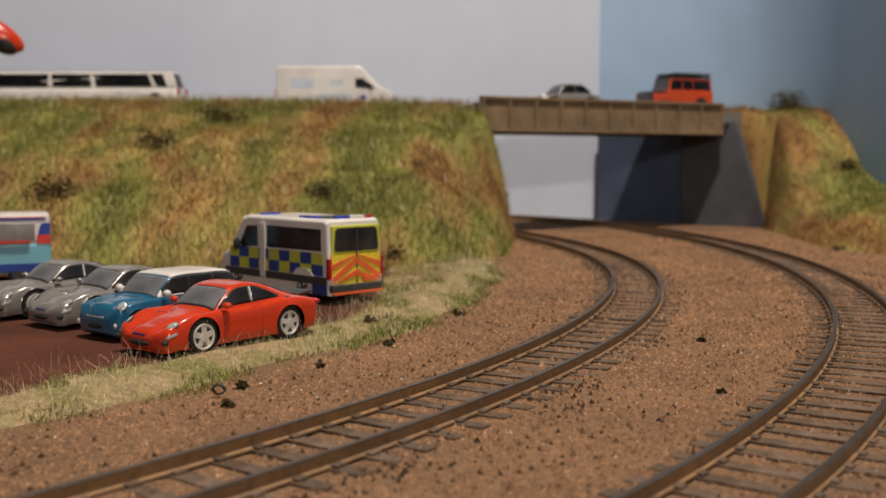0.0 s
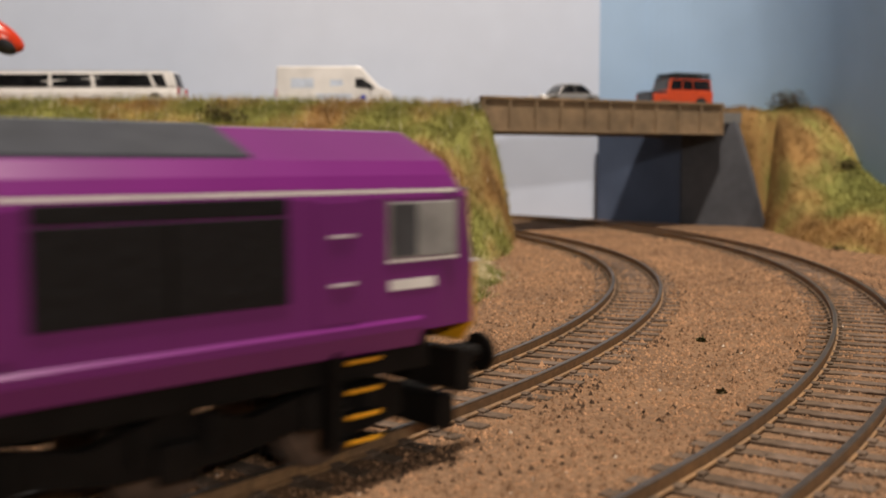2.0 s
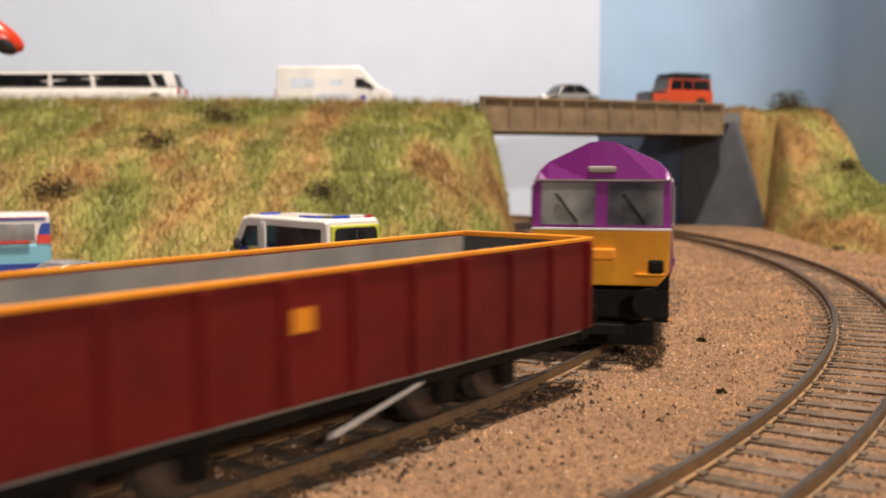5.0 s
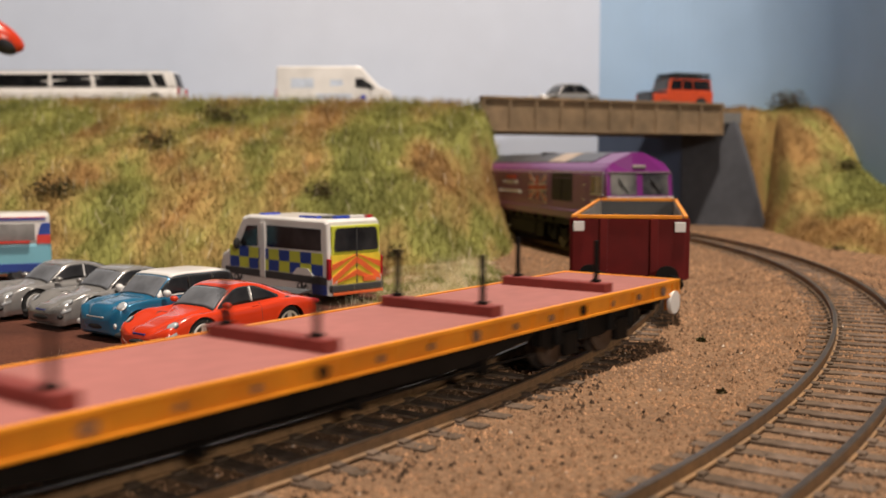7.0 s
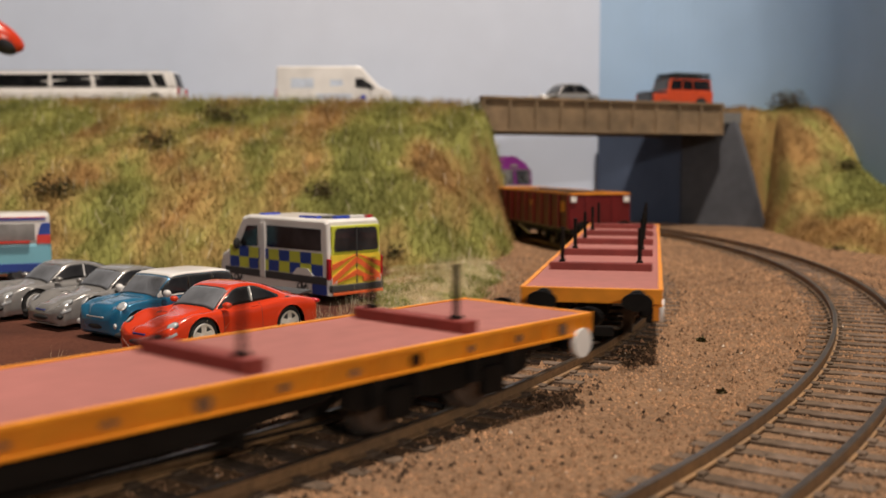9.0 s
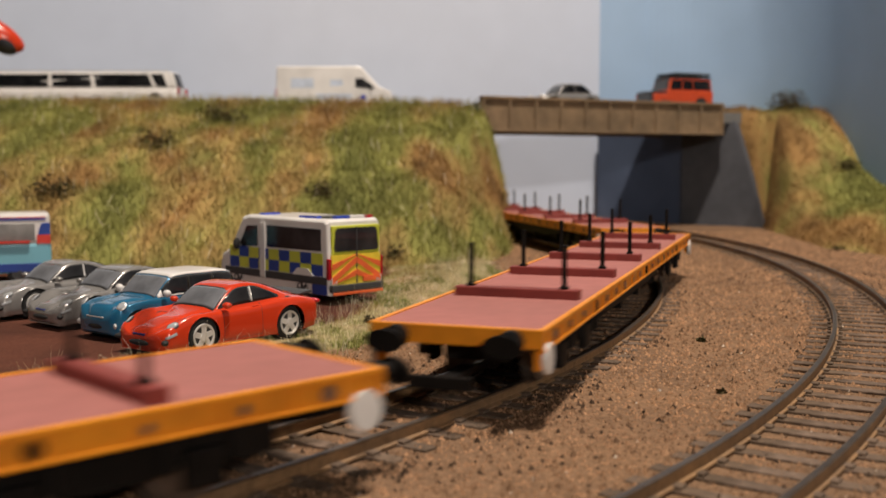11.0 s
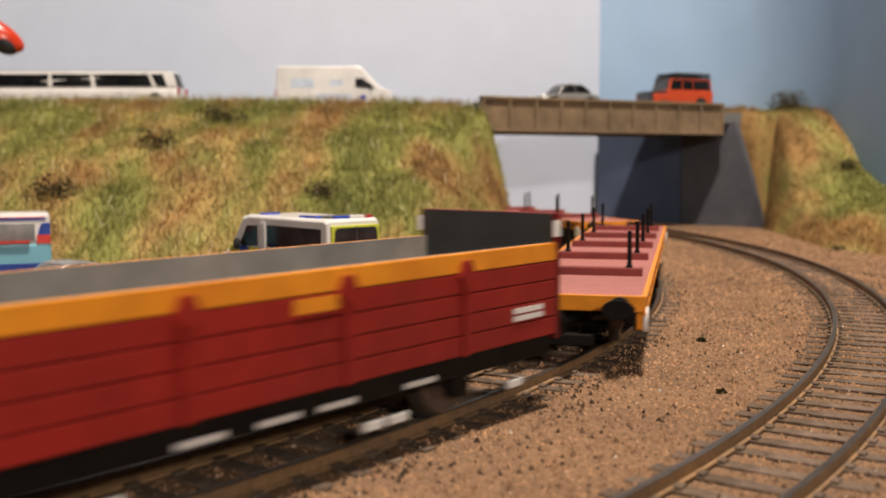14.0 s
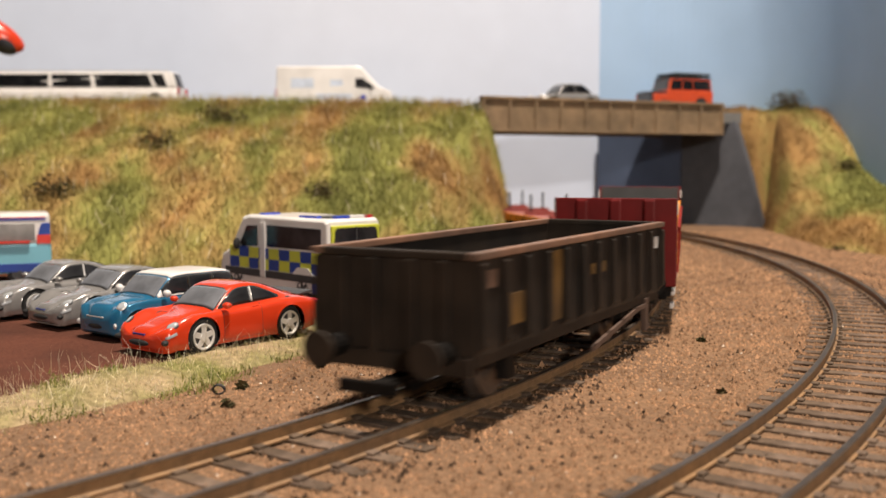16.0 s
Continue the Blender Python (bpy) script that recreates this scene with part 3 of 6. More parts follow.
bush(-137, 632, on_hill(-137, 632, 3), 14, 900, "dark twiggy bush near the crest of the embankment")
bush(-160, 562, on_hill(-160, 562, 3), 12, 520, "dark scrubby bush half way up the embankment")
bush(-192, 497, on_hill(-192, 497, 3), 11, 520, "dark low bush near the foot of the embankment")
bush(-62, 520, on_hill(-62, 520, 3), 8, 260, "low dark weed tuft on the embankment")
bush(-24, 478, on_hill(-24, 478, 1), 6, 170, "low dark weed tuft at the embankment's foot")
bush(273, 806, bank_z(273, 806) + 5, 14, 900, "dark twiggy bush on top of the side bank")
bush(289, 724, bank_z(289, 724) + 3, 8, 420, "dark bush on the side bank")
bush(229, 585, bank_z(229, 585) + 1, 4, 110, "small green weed at the bank's foot")
for bx, by, br in ((-45, 222, 1.6), (-44, 205, 1.4), (-15, 275, 1.6), (72, 278, 0.9), (-30, 245, 1.3), (5, 330, 2.0), (-22, 300, 1.5), (60, 215, 0.7)):
    z0 = max(ground_z(bx, by), verge_z(bx, by) if 44 < park_d(bx, by) < 90 else -9)
    bush(bx, by, z0 + br * 0.5, br, 26, "tiny dark dried weed on the ground")

# a small loop of black wire on the verge
b = bmesh.new()
ring = []
for k in range(20):
    a = k * 2 * math.pi / 20 * 1.7
    c = (-48 + 1.3 * math.cos(a), 213 + k * 0.06, -2.4 + 1.0 * math.sin(a))
    ring.append([(c[0] + 0.22 * math.cos(j * math.pi / 3) * math.cos(a), c[1] + 0.22 * math.sin(j * math.pi / 3), c[2] + 0.22 * math.cos(j * math.pi / 3) * math.sin(a)) for j in range(6)])
tagged(part("wire_loop", loft(ring, b), TYRE_BLACK), "small coiled loop of black wire on the ground", "wire")
# ---- the train ----
TRAIN = []
PURPLE = mat("purple_paint", (0.165, 0.017, 0.165), 0.3, vary=0.05, scale=80, second=(0.14, 0.014, 0.142), mix_scale=15, coat=0.25)
YELLOW = mat("warning_yellow", (0.70, 0.35, 0.014), 0.4, vary=0.1, scale=150, second=(0.6, 0.24, 0.01), mix_scale=40)
BLACK = mat("underframe_black", (0.0048, 0.0044, 0.0042), 0.6, spec=0.13, vary=0.3, scale=300, second=(0.010, 0.0085, 0.0075), mix_scale=60)
GRILLE = mat("grille_black", (0.008, 0.008, 0.009), 0.55, spec=0.25, vary=0.3, scale=900, bump=0.2)
ROOF_GREY = mat("roof_grey", (0.05, 0.055, 0.068), 0.3, vary=0.2, scale=200, second=(0.05, 0.055, 0.065), mix_scale=50)
ROOF_BUFF = mat("roof_buff", (0.42, 0.33, 0.26), 0.5, vary=0.1, scale=200)
WHITE = mat("white_paint", (0.8, 0.79, 0.77), 0.4, vary=0.05, scale=300)
FLAG_BLUE = mat("flag_blue", (0.02, 0.03, 0.14), 0.4)
FLAG_RED = mat("flag_red", (0.62, 0.045, 0.03), 0.4)
# cab glass: pale reflections and a shaded part put into the colours
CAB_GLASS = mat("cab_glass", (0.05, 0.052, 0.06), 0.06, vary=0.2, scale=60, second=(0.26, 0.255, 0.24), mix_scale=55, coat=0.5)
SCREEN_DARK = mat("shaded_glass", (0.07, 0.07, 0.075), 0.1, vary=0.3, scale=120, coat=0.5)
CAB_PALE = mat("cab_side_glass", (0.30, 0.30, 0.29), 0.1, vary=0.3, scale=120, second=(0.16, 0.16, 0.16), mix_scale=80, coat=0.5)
STEEL = mat("wheel_steel", (0.16, 0.13, 0.11), 0.45, metal=0.7, vary=0.3, scale=300)
MAROON = mat("maroon_paint", (0.15, 0.010, 0.010), 0.42, spec=0.25, vary=0.15, scale=200, second=(0.10, 0.010, 0.010), mix_scale=40)
SIDE_RED = mat("bauxite_red", (0.29, 0.018, 0.013), 0.5, spec=0.25, vary=0.12, scale=200, second=(0.22, 0.018, 0.014), mix_scale=30)
ORANGE = mat("orange_paint", (0.80, 0.30, 0.014), 0.45, vary=0.12, scale=220, second=(0.66, 0.22, 0.012), mix_scale=60)
DECK_PINK = mat("deck_brown", (0.36, 0.13, 0.115), 0.75, vary=0.1, scale=250, second=(0.31, 0.115, 0.10), mix_scale=25)
BOLSTER = mat("bolster_red", (0.22, 0.035, 0.028), 0.6, vary=0.15, scale=200)
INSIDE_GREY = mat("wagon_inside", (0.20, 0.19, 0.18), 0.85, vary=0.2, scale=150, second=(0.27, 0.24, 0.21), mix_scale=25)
# end linings, darker than the other inner faces
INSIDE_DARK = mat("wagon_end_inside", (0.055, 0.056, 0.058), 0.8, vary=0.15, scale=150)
GRIME = mat("grimy_black", (0.013, 0.0105, 0.0085), 0.65, spec=0.3, vary=0.4, scale=140, second=(0.028, 0.019, 0.013), mix_scale=40, bump=0.1)
RUSTY_RIM = mat("rusty_rim", (0.22, 0.115, 0.07), 0.55, vary=0.3, scale=200, second=(0.10, 0.065, 0.05), mix_scale=30)
FADED_GOLD = mat("faded_yellow", (0.20, 0.105, 0.022), 0.6, vary=0.5, scale=200, second=(0.06, 0.035, 0.014), mix_scale=50)


FADED_ORANGE = mat("faded_orange", (0.55, 0.17, 0.02), 0.6, vary=0.3, scale=300)


def both(name, make, material, parent, label=""):
    """The same part on the two flanks."""
    for q in (-1, 1):
        part(name, make(q), material, parent, label)


def ybox(q, x0, x1, d0, d1, z0, z1, bevel=0.0, bm=None):
    """A box on flank q, from d0 to d1 out from the middle."""
    return box(x0, x1, min(q * d0, q * d1), max(q * d0, q * d1), z0, z1, bevel, bm)


def wheelset(parent, x, r=6.6):
    b = tube(x, 0, r + 0.0, 1.2, 22, "y", 10)
    for q in (-1, 1):
        tube(x, q * 8.6, r, r, 2.2, "y", 28, b)
        tube(x, q * 7.4, r, r + 0.7, 0.7, "y", 28, b)
        tube(x, q * 9.9, r, r * 0.55, 0.6, "y", 20, b)
    return part("wheelset", b, STEEL, parent)


def buffers(parent, x, z, material=None, r=3.3, out=7.0, oval=False):
    q = 1 if x > 0 else -1
    for y in (-11.3, 11.3):
        b = tube(x + q * out * 0.4, y, z, 1.5, out * 0.9, "x", 14)
        tube(x + q * out * 0.2, y, z, 2.2, out * 0.5, "x", 14, b)
        head = bmesh.new()
        bmesh.ops.create_cone(head, cap_ends=True, segments=24, radius1=r, radius2=r, depth=0.9,
                              matrix=Matrix.Translation((x + q * out, y, z)) @ Euler((0, radians(90), 0)).to_matrix().to_4x4() @ Matrix.Diagonal((0.72 if oval else 1, 1.25 if oval else 1, 1, 1)))
        bf = part("buffer", b, BLACK, parent)
        part("buffer_head", head, material or BLACK, bf)


def coupling(parent, x, z=6.0):
    q = 1 if x > 0 else -1
    b = box(min(x - q * 8, x + q * 9), max(x - q * 8, x + q * 9), -1.6, 1.6, z - 0.6, z + 0.6)
    box(min(x + q * 8, x + q * 9.4), max(x + q * 8, x + q * 9.4), -6, 6, z - 0.8, z + 1.6, 0.2, b)
    part("coupling", b, BLACK, parent)


def bogie_frame(parent, x, half, axles, r):
    """Bogie: cross bolster, two shaped side frames, axle boxes and springs, wheelsets."""
    fr = part("bogie", box(x - 5, x + 5, -11, 11, 8, 14), BLACK, parent)
    pts = [(x - half, 6.5), (x - half, 11.5), (x - half * 0.62, 13.2), (x - half * 0.3, 10.5), (x, 13.6), (x + half * 0.3, 10.5), (x + half * 0.62, 13.2), (x + half, 11.5), (x + half, 6.5),
           (x + half * 0.8, 5.2), (x + half * 0.5, 7.4), (x + half * 0.2, 5.4), (x - half * 0.2, 5.4), (x - half * 0.5, 7.4), (x - half * 0.8, 5.2)]
    for q in (-1, 1):
        part("side_frame", prism(pts, "y", q * 11.4, q * 13.8), BLACK, fr)
        for a in axles:
            part("axle_box", box(a - 3.0, a + 3.0, min(q * 13.2, q * 15.0), max(q * 13.2, q * 15.0), r - 2.8, r + 2.6, 0.6), BLACK, fr)
            for off in (-5.2, 5.2):
                part("spring", tube(a + off, q * 14.2, r + 3, 1.3, 5.5, "z", 10), BLACK, fr)
    for a in axles:
        wheelset(fr, a, r)
    return fr


def locomotive():
    ob = empty("locomotive", "purple six-axle diesel locomotive with yellow ends on the track", "locomotive")
    sec = [(-17.3, 20), (-17.3, 40.6), (-16.9, 42.2), (-15.9, 44.0), (-13.6, 46.2), (-3.2, 51.0), (0, 51.3)]
    sec = sec + [(-y, z) for y, z in sec[-2::-1]]
    def st(x, cap, narrow=1.0):
        return [(x, y * narrow, min(z, cap)) for y, z in sec]
    ends = [(140, 30.2, 0.96), (138.6, 41.6, 0.965), (136.6, 51.3, 0.97), (132, 51.3, 1.0)]
    stations = [st(-x, c, k) for x, c, k in ends] + [st(x, 51.3) for x in (-60, 0, 60)] + [st(x, c, k) for x, c, k in ends[::-1]]
    body = part("body", loft(stations), PURPLE, ob)
    both("skirt", lambda q: prism([(q * 16.6, 17.6), (q * 17.9, 20.6), (q * 17.9, 21.8), (q * 17.2, 22.4), (q * 16, 20)], "x", -128, 128), PURPLE, ob)
    both("waist_stripe", lambda q: ybox(q, -136, 136, 16.7, 17.12, 41.3, 41.95), WHITE, ob, "thin white line along the eaves")
    for e in (-1, 1):
        def ex(a, b):
            return min(e * a, e * b), max(e * a, e * b)
        x0, x1 = ex(139.9, 141)
        nose = part("nose", prism([(-13.6, 16.4), (-16.3, 19.6), (-16.6, 29.8), (16.6, 29.8), (16.3, 19.6), (13.6, 16.4)], "x", x0, x1, bevel=0.4), YELLOW, ob, "warning-yellow cab front")
        x0, x1 = ex(140.6, 142)
        part("marker_lamp", box(x0, x1, -15.0, -11.4, 19.6, 22.8, 0.6), BLACK, nose)
        part("lamp_cluster", box(x0, x1, -15.2, -8.4, 18.9, 19.5, 0.2), YELLOW, nose)
        part("lamp_cluster", box(x0, x1, 8.4, 15.2, 18.9, 19.5, 0.2), YELLOW, nose)
        part("marker_lamp", box(x0, x1, 11.4, 15.0, 19.6, 22.8, 0.6), BLACK, nose)
        part("coupler_plate", box(x0, x1, -3.4, 3.4, 22.6, 25.4, 0.5), ORANGE, nose)
        x0, x1 = ex(140.2, 141.3)
        part("white_band", box(x0, x1, -16.7, 16.7, 29.8, 30.3), WHITE, nose)
        # windscreens, raked with the cab front
        for y0, y1 in ((-14.6, -1.5), (1.5, 14.6)):
            b = bmesh.new()
            for y, z, xx in ((y0, 31.0, 139.95), (y1, 31.0, 139.95), (y1, 41.2, 138.7), (y0, 41.2, 138.7)):
                b.verts.new((e * (xx + 0.15), y, z))
            b.faces.new(b.verts)
            bmesh.ops.solidify(b, geom=b.faces[:], thickness=0.6)
            ws = part("windscreen", b, CAB_GLASS, body, "dark glossy windscreen with pale reflections in its colour")
            part("wiper", prism([(y0 + 4, 31.6), (y0 + 4.5, 31.6), (y1 - 3.5, 38.5), (y1 - 4, 38.5)], "x", e * 139.6, e * 140.3), BLACK, ws)
        part("headlight", box(*ex(136.6, 138.9), -3.4, 3.4, 43.6, 45.2, 0.6), INSIDE_GREY, body, "wide grey headlamp panel")
        part("rain_strip", box(*ex(137.4, 139.2), -16.2, 16.2, 41.5, 42.0), INSIDE_GREY, body)
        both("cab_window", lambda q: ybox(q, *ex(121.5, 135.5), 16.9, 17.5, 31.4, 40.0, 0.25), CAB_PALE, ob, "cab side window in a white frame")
        both("window_frame", lambda q: ybox(q, *ex(121.0, 136.0), 17.0, 17.42, 30.8, 31.3), WHITE, ob)
        both("window_frame", lambda q: ybox(q, *ex(121.0, 121.4), 17.0, 17.42, 31.4, 40.4), INSIDE_GREY, ob)
        both("window_frame", lambda q: ybox(q, *ex(135.6, 136.0), 17.0, 17.42, 31.4, 40.4), INSIDE_GREY, ob)
        # dark pane over the pale glass, shade put into its colour
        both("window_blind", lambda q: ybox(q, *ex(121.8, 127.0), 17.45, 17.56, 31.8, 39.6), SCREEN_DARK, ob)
        both("number_bar", lambda q: ybox(q, *ex(121.5, 131), 17.2, 17.4, 26.6, 28.2), WHITE, ob, "row of white bars")
        both("cab_door", lambda q: ybox(q, *ex(107.5, 116), 17.0, 17.45, 22.5, 40.4, 0.2), PURPLE, ob)
        for z in (28.2, 35.2):
            both("handrail", lambda q: ybox(q, *ex(110, 114.5), 17.4, 17.7, z, z + 0.3), WHITE, ob)
        # steps with yellow edges below the door
        for z in (4.4, 8.2, 12.0, 16.4):
            both("step", lambda q: ybox(q, *ex(112, 120), 13.4, 16.8, z, z + 0.7), BLACK, ob)
            both("step_edge", lambda q: ybox(q, *ex(113.4, 119.6), 16.8, 17.2, z, z + 0.55), YELLOW, ob, "yellow step edge")
        both("step_plate", lambda q: ybox(q, *ex(111, 112), 13, 17, 3.4, 20), BLACK, ob)
        part("buffer_beam", box(*ex(137, 140.6), -16.4, 16.4, 8.5, 15.4, 0.4), BLACK, ob)
        part("snow_plough", box(*ex(136, 140), -13, 13, 1.6, 7.6, 0.8), BLACK, ob)
        buffers(ob, e * 140.6, 13.2, r=3.4)
        coupling(ob, e * 140, 6.5)
        bogie_frame(ob, e * 87, 40, [e * 87 + a for a in (-27, 0, 27)], 7.0)
    # black side grilles with a bright bar
    for q in (-1, 1):
        for x0, x1 in ((67, 103), (-95, -63)):
            g = part("grille", ybox(q, x0, x1, 16.6, 17.5, 26.4, 38.4, 0.2), GRILLE, ob, "black radiator grille")
            part("grille", ybox(q, x0, x1, 16.4, 17.4, 38.6, 41.0, 0.2), GRILLE, ob)
            part("mullion", ybox(q, (x0 + x1) / 2 - 0.25, (x0 + x1) / 2 + 0.25, 17.4, 17.75, 26.6, 38.2), BLACK, g)
        for k in range(17):
            z = 24.6 + k * 0.98
            part("rib", ybox(q, -61, 57, 17.2, 17.62, z, z + 0.5), PURPLE, ob)
        part("door_panel", ybox(q, 58.5, 65.5, 17.1, 17.5, 23.5, 40.6, 0.2), PURPLE, ob)
        # flag in stepped bars across the ribs
        cx, cz = -40.0, 32.6
        flag = part("flag", prism([(cx - 12.2, cz - 4.4), (cx - 8, cz - 5.6), (cx - 3.6, cz - 5.0), (cx + 3.6, cz - 5.2), (cx + 8, cz - 4.9), (cx + 13, cz - 5.2), (cx + 13.2, cz + 4.4), (cx + 8, cz + 5.6), (cx + 3.6, cz + 5.0), (cx - 4.5, cz + 5.4), (cx - 11, cz + 5.2), (cx - 13.4, cz + 3.8)], "y", q * 17.45, q * 17.72), FLAG_BLUE, ob, "red, white and blue flag bursting outwards in rays")

        def ray(dx, dz, w0, w1, d0, paint):
            """A tapered ray from the middle to (dx, dz), w0 wide within and w1 at the tip."""
            ln = math.hypot(dx, dz)
            px, pz = -dz / ln, dx / ln
            outline = [(cx + px * w0, cz + pz * w0), (cx - px * w0, cz - pz * w0), (cx + dx - px * w1, cz + dz - pz * w1), (cx + dx * 1.03, cz + dz * 1.02), (cx + dx + px * w1, cz + dz + pz * w1)]
            part("ray", prism(outline, "y", q * d0, q * (d0 + 0.05)), paint, flag)
        for dx, dz in ((-14.6, 6.3), (15.0, 6.9), (14.6, -6.0), (-15.4, -7.2)):
            ray(dx, dz, 1.0, 1.7, 17.73, WHITE)
            ray(dx, dz, 0.3, 0.85, 17.79, FLAG_RED)
        for dx, dz, w in ((-15.2, 0.3, 1.05), (15.2, -0.2, 1.05), (0.3, 6.3, 1.9), (-0.4, -6.4, 1.9)):
            ray(dx, dz, w + 0.55, w + 1.1, 17.85, WHITE)
        for dx, dz, w in ((-15.2, 0.3, 1.05), (15.2, -0.2, 1.05), (0.3, 6.3, 1.9), (-0.4, -6.4, 1.9)):
            ray(dx, dz, w - 0.2, w + 0.3, 17.92, FLAG_RED)
        # lettering as bars
        part("lettering", ybox(q, 2, 22, 17.55, 17.8, 37.0, 39.0), FLAG_RED, ob, "bar of red lettering")
        b = bmesh.new()
        random.seed(5)
        x = -2.0
        while x < 28:
            wd = random.uniform(0.5, 1.0)
            ybox(q, x, x + wd, 17.55, 17.8, 33.8 + random.uniform(-0.3, 0.3), 35.6 + random.uniform(-0.2, 0.5), 0, b)
            x += wd + (1.8 if random.random() < 0.15 else 0.6)
        part("lettering", b, WHITE, ob, "line of small white bars")
        b = bmesh.new()
        x = -10.0
        while x < 37:
            wd = random.uniform(0.7, 1.2)
            ybox(q, x, x + wd, 17.55, 17.8, 28.6, 30.3, 0, b)
            x += wd + (1.5 if random.random() < 0.1 else 0.6)
        part("lettering", b, WHITE, ob, "long line of white bars")
    # roof panels
    def roof(x0, x1, m, lift):
        pts = [(-13.2, 46.0), (-13.0, 46.6 + lift), (-3.2, 51.0 + lift), (0, 51.3 + lift), (3.2, 51.0 + lift), (13.0, 46.6 + lift), (13.2, 46.0), (0, 45.6)]
        part("roof_panel", prism(pts, "x", x0, x1), m, ob)
    for x0, x1, m, lift in ((62, 100, ROOF_GREY, 0.35), (40, 61.4, ROOF_GREY, 0.7), (20, 39.4, ROOF_GREY, 0.55), (-20, 19.4, ROOF_GREY, 0.4), (-44, -20.6, ROOF_GREY, 0.5), (-72, -44.6, ROOF_BUFF, 0.55), (-112, -72.6, ROOF_GREY, 0.4)):
        roof(x0, x1, m, lift)
    part("exhaust", tube(-8, 0, 51.6, 4.6, 1.6, "z", 20), BLACK, ob)
    # underframe
    part("underframe", box(-132, 132, -14.8, 14.8, 13.5, 20.0), BLACK, ob)
    b = prism([(-15.6, 6), (-15.6, 12.5), (-14, 14), (14, 14), (15.6, 12.5), (15.6, 6), (12.5, 3.2), (-12.5, 3.2)], "x", -30, 36)
    part("fuel_tank", b, BLACK, ob)
    both("battery_box", lambda q: ybox(q, -44, -31.5, 9, 15.4, 4.2, 13, 0.6), BLACK, ob)
    random.seed(8)
    for k in range(9):
        x = -60 + k * 14.5
        both("pipe_box", lambda q: ybox(q, x, x + 9.5, 13.5, 15.8 + (k % 3) * 0.4, 14.6, 18.4 - (k % 2), 0.4), BLACK, ob)
    return ob


TRAIN.append((locomotive(), 0.0, 87))


def open_box(parent, half, w, floor, top, t, material, inside, inside_end=None):
    """Four walls and a floor as parts; outside, inside and end linings each take a material."""
    both("side_wall", lambda q: ybox(q, -half, half, w - t, w, floor, top), material, parent)
    for e in (-1, 1):
        part("end_wall", box(min(e * half, e * (half - t)), max(e * half, e * (half - t)), -w + t, w - t, floor, top), material, parent)
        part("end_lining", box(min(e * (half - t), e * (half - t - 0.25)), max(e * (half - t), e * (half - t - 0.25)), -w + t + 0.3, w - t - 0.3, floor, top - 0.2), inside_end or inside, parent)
    both("side_lining", lambda q: ybox(q, -half + t, half - t, w - t - 0.25, w - t, floor, top - 0.2), inside, parent)
    part("floor", box(-half + t, half - t, -w + t, w - t, floor - 0.8, floor + 0.4), inside, parent)


def four_wheels(parent, xs, w, r=6.4):
    for x in xs:
        wheelset(parent, x, r)
        for q in (-1, 1):
            b = ybox(q, x - 2.2, x + 2.2, 11.6, 14.2, r - 2.6, r + 2.4, 0.4)
            prism([(x - 11, 9.2), (x - 9, 7.2), (x, 6.3 + r * 0.55), (x + 9, 7.2), (x + 11, 9.2), (x + 9, 8.4), (x, 8.2 + r * 0.5), (x - 9, 8.4)], "y", q * 12.4, q * 13.8, b)
            part("axle_box", b, BLACK, parent)


def maroon_wagon():
    ob = empty("open_wagon", "maroon open box wagon with a yellow top rim", "wagon")
    half, w = 75.5, 17.0
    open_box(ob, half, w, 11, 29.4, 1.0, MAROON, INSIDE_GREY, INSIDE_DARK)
    both("top_rim", lambda q: ybox(q, -half - 0.3, half + 0.3, w - 1.0, w + 0.3, 29.5, 30.3, 0.2), ORANGE, ob, "yellow-painted top edge")
    for e in (-1, 1):
        part("top_rim", box(min(e * (half - 1.2), e * (half + 0.6)), max(e * (half - 1.2), e * (half + 0.6)), -w + 1.4, w - 1.4, 29.3, 30.4, 0.2), ORANGE, ob)
        for y in (-7.5, 7.5):
            part("end_post", box(min(e * half, e * (half + 1)), max(e * half, e * (half + 1)), y - 1.2, y + 1.2, 10.5, 29.2, 0.2), MAROON, ob)
        for q in (-1, 1):
            x = half + 0.1
            part("lamp_plate", box(min(e * x, e * (x + 0.9)), max(e * x, e * (x + 0.9)), q * 15 - 1.6, q * 15 + 1.6, 25.4, 28.4, 0.2), WHITE, ob)
        buffers(ob, e * half, 12.6)
        coupling(ob, e * half)
        part("headstock", box(min(e * (half - 3), e * (half + 0.2)), max(e * (half - 3), e * (half + 0.2)), -16, 16, 8.4, 11.4), BLACK, ob)
    for k in range(11):
        x = -half + 2 + k * (2 * half - 4) / 10
        both("side_post", lambda q: ybox(q, x - 0.8, x + 0.8, w, w + 0.9, 11.2, 29.2, 0.2), MAROON, ob)
    both("lettering", lambda q: ybox(q, -68, -62, w + 0.05, w + 0.25, 20, 25.5), ORANGE, ob, "block of faded yellow bars")
    both("lettering", lambda q: ybox(q, -14, -9, w + 0.05, w + 0.25, 21.5, 25), ORANGE, ob)
    both("solebar", lambda q: ybox(q, -half + 3, half - 3, 14.4, 15.6, 8.2, 11.2), BLACK, ob)
    both("brake_lever", lambda q: prism([(-4, 4), (18, 8.6), (18, 9.2), (-4, 5)], "y", q * 15.6, q * 16.1), WHITE, ob, "white-tipped brake lever")
    four_wheels(ob, (-48, -28, 28, 48), w, 5.8)
    return ob


TRAIN.append((maroon_wagon(), 241.5, 38))


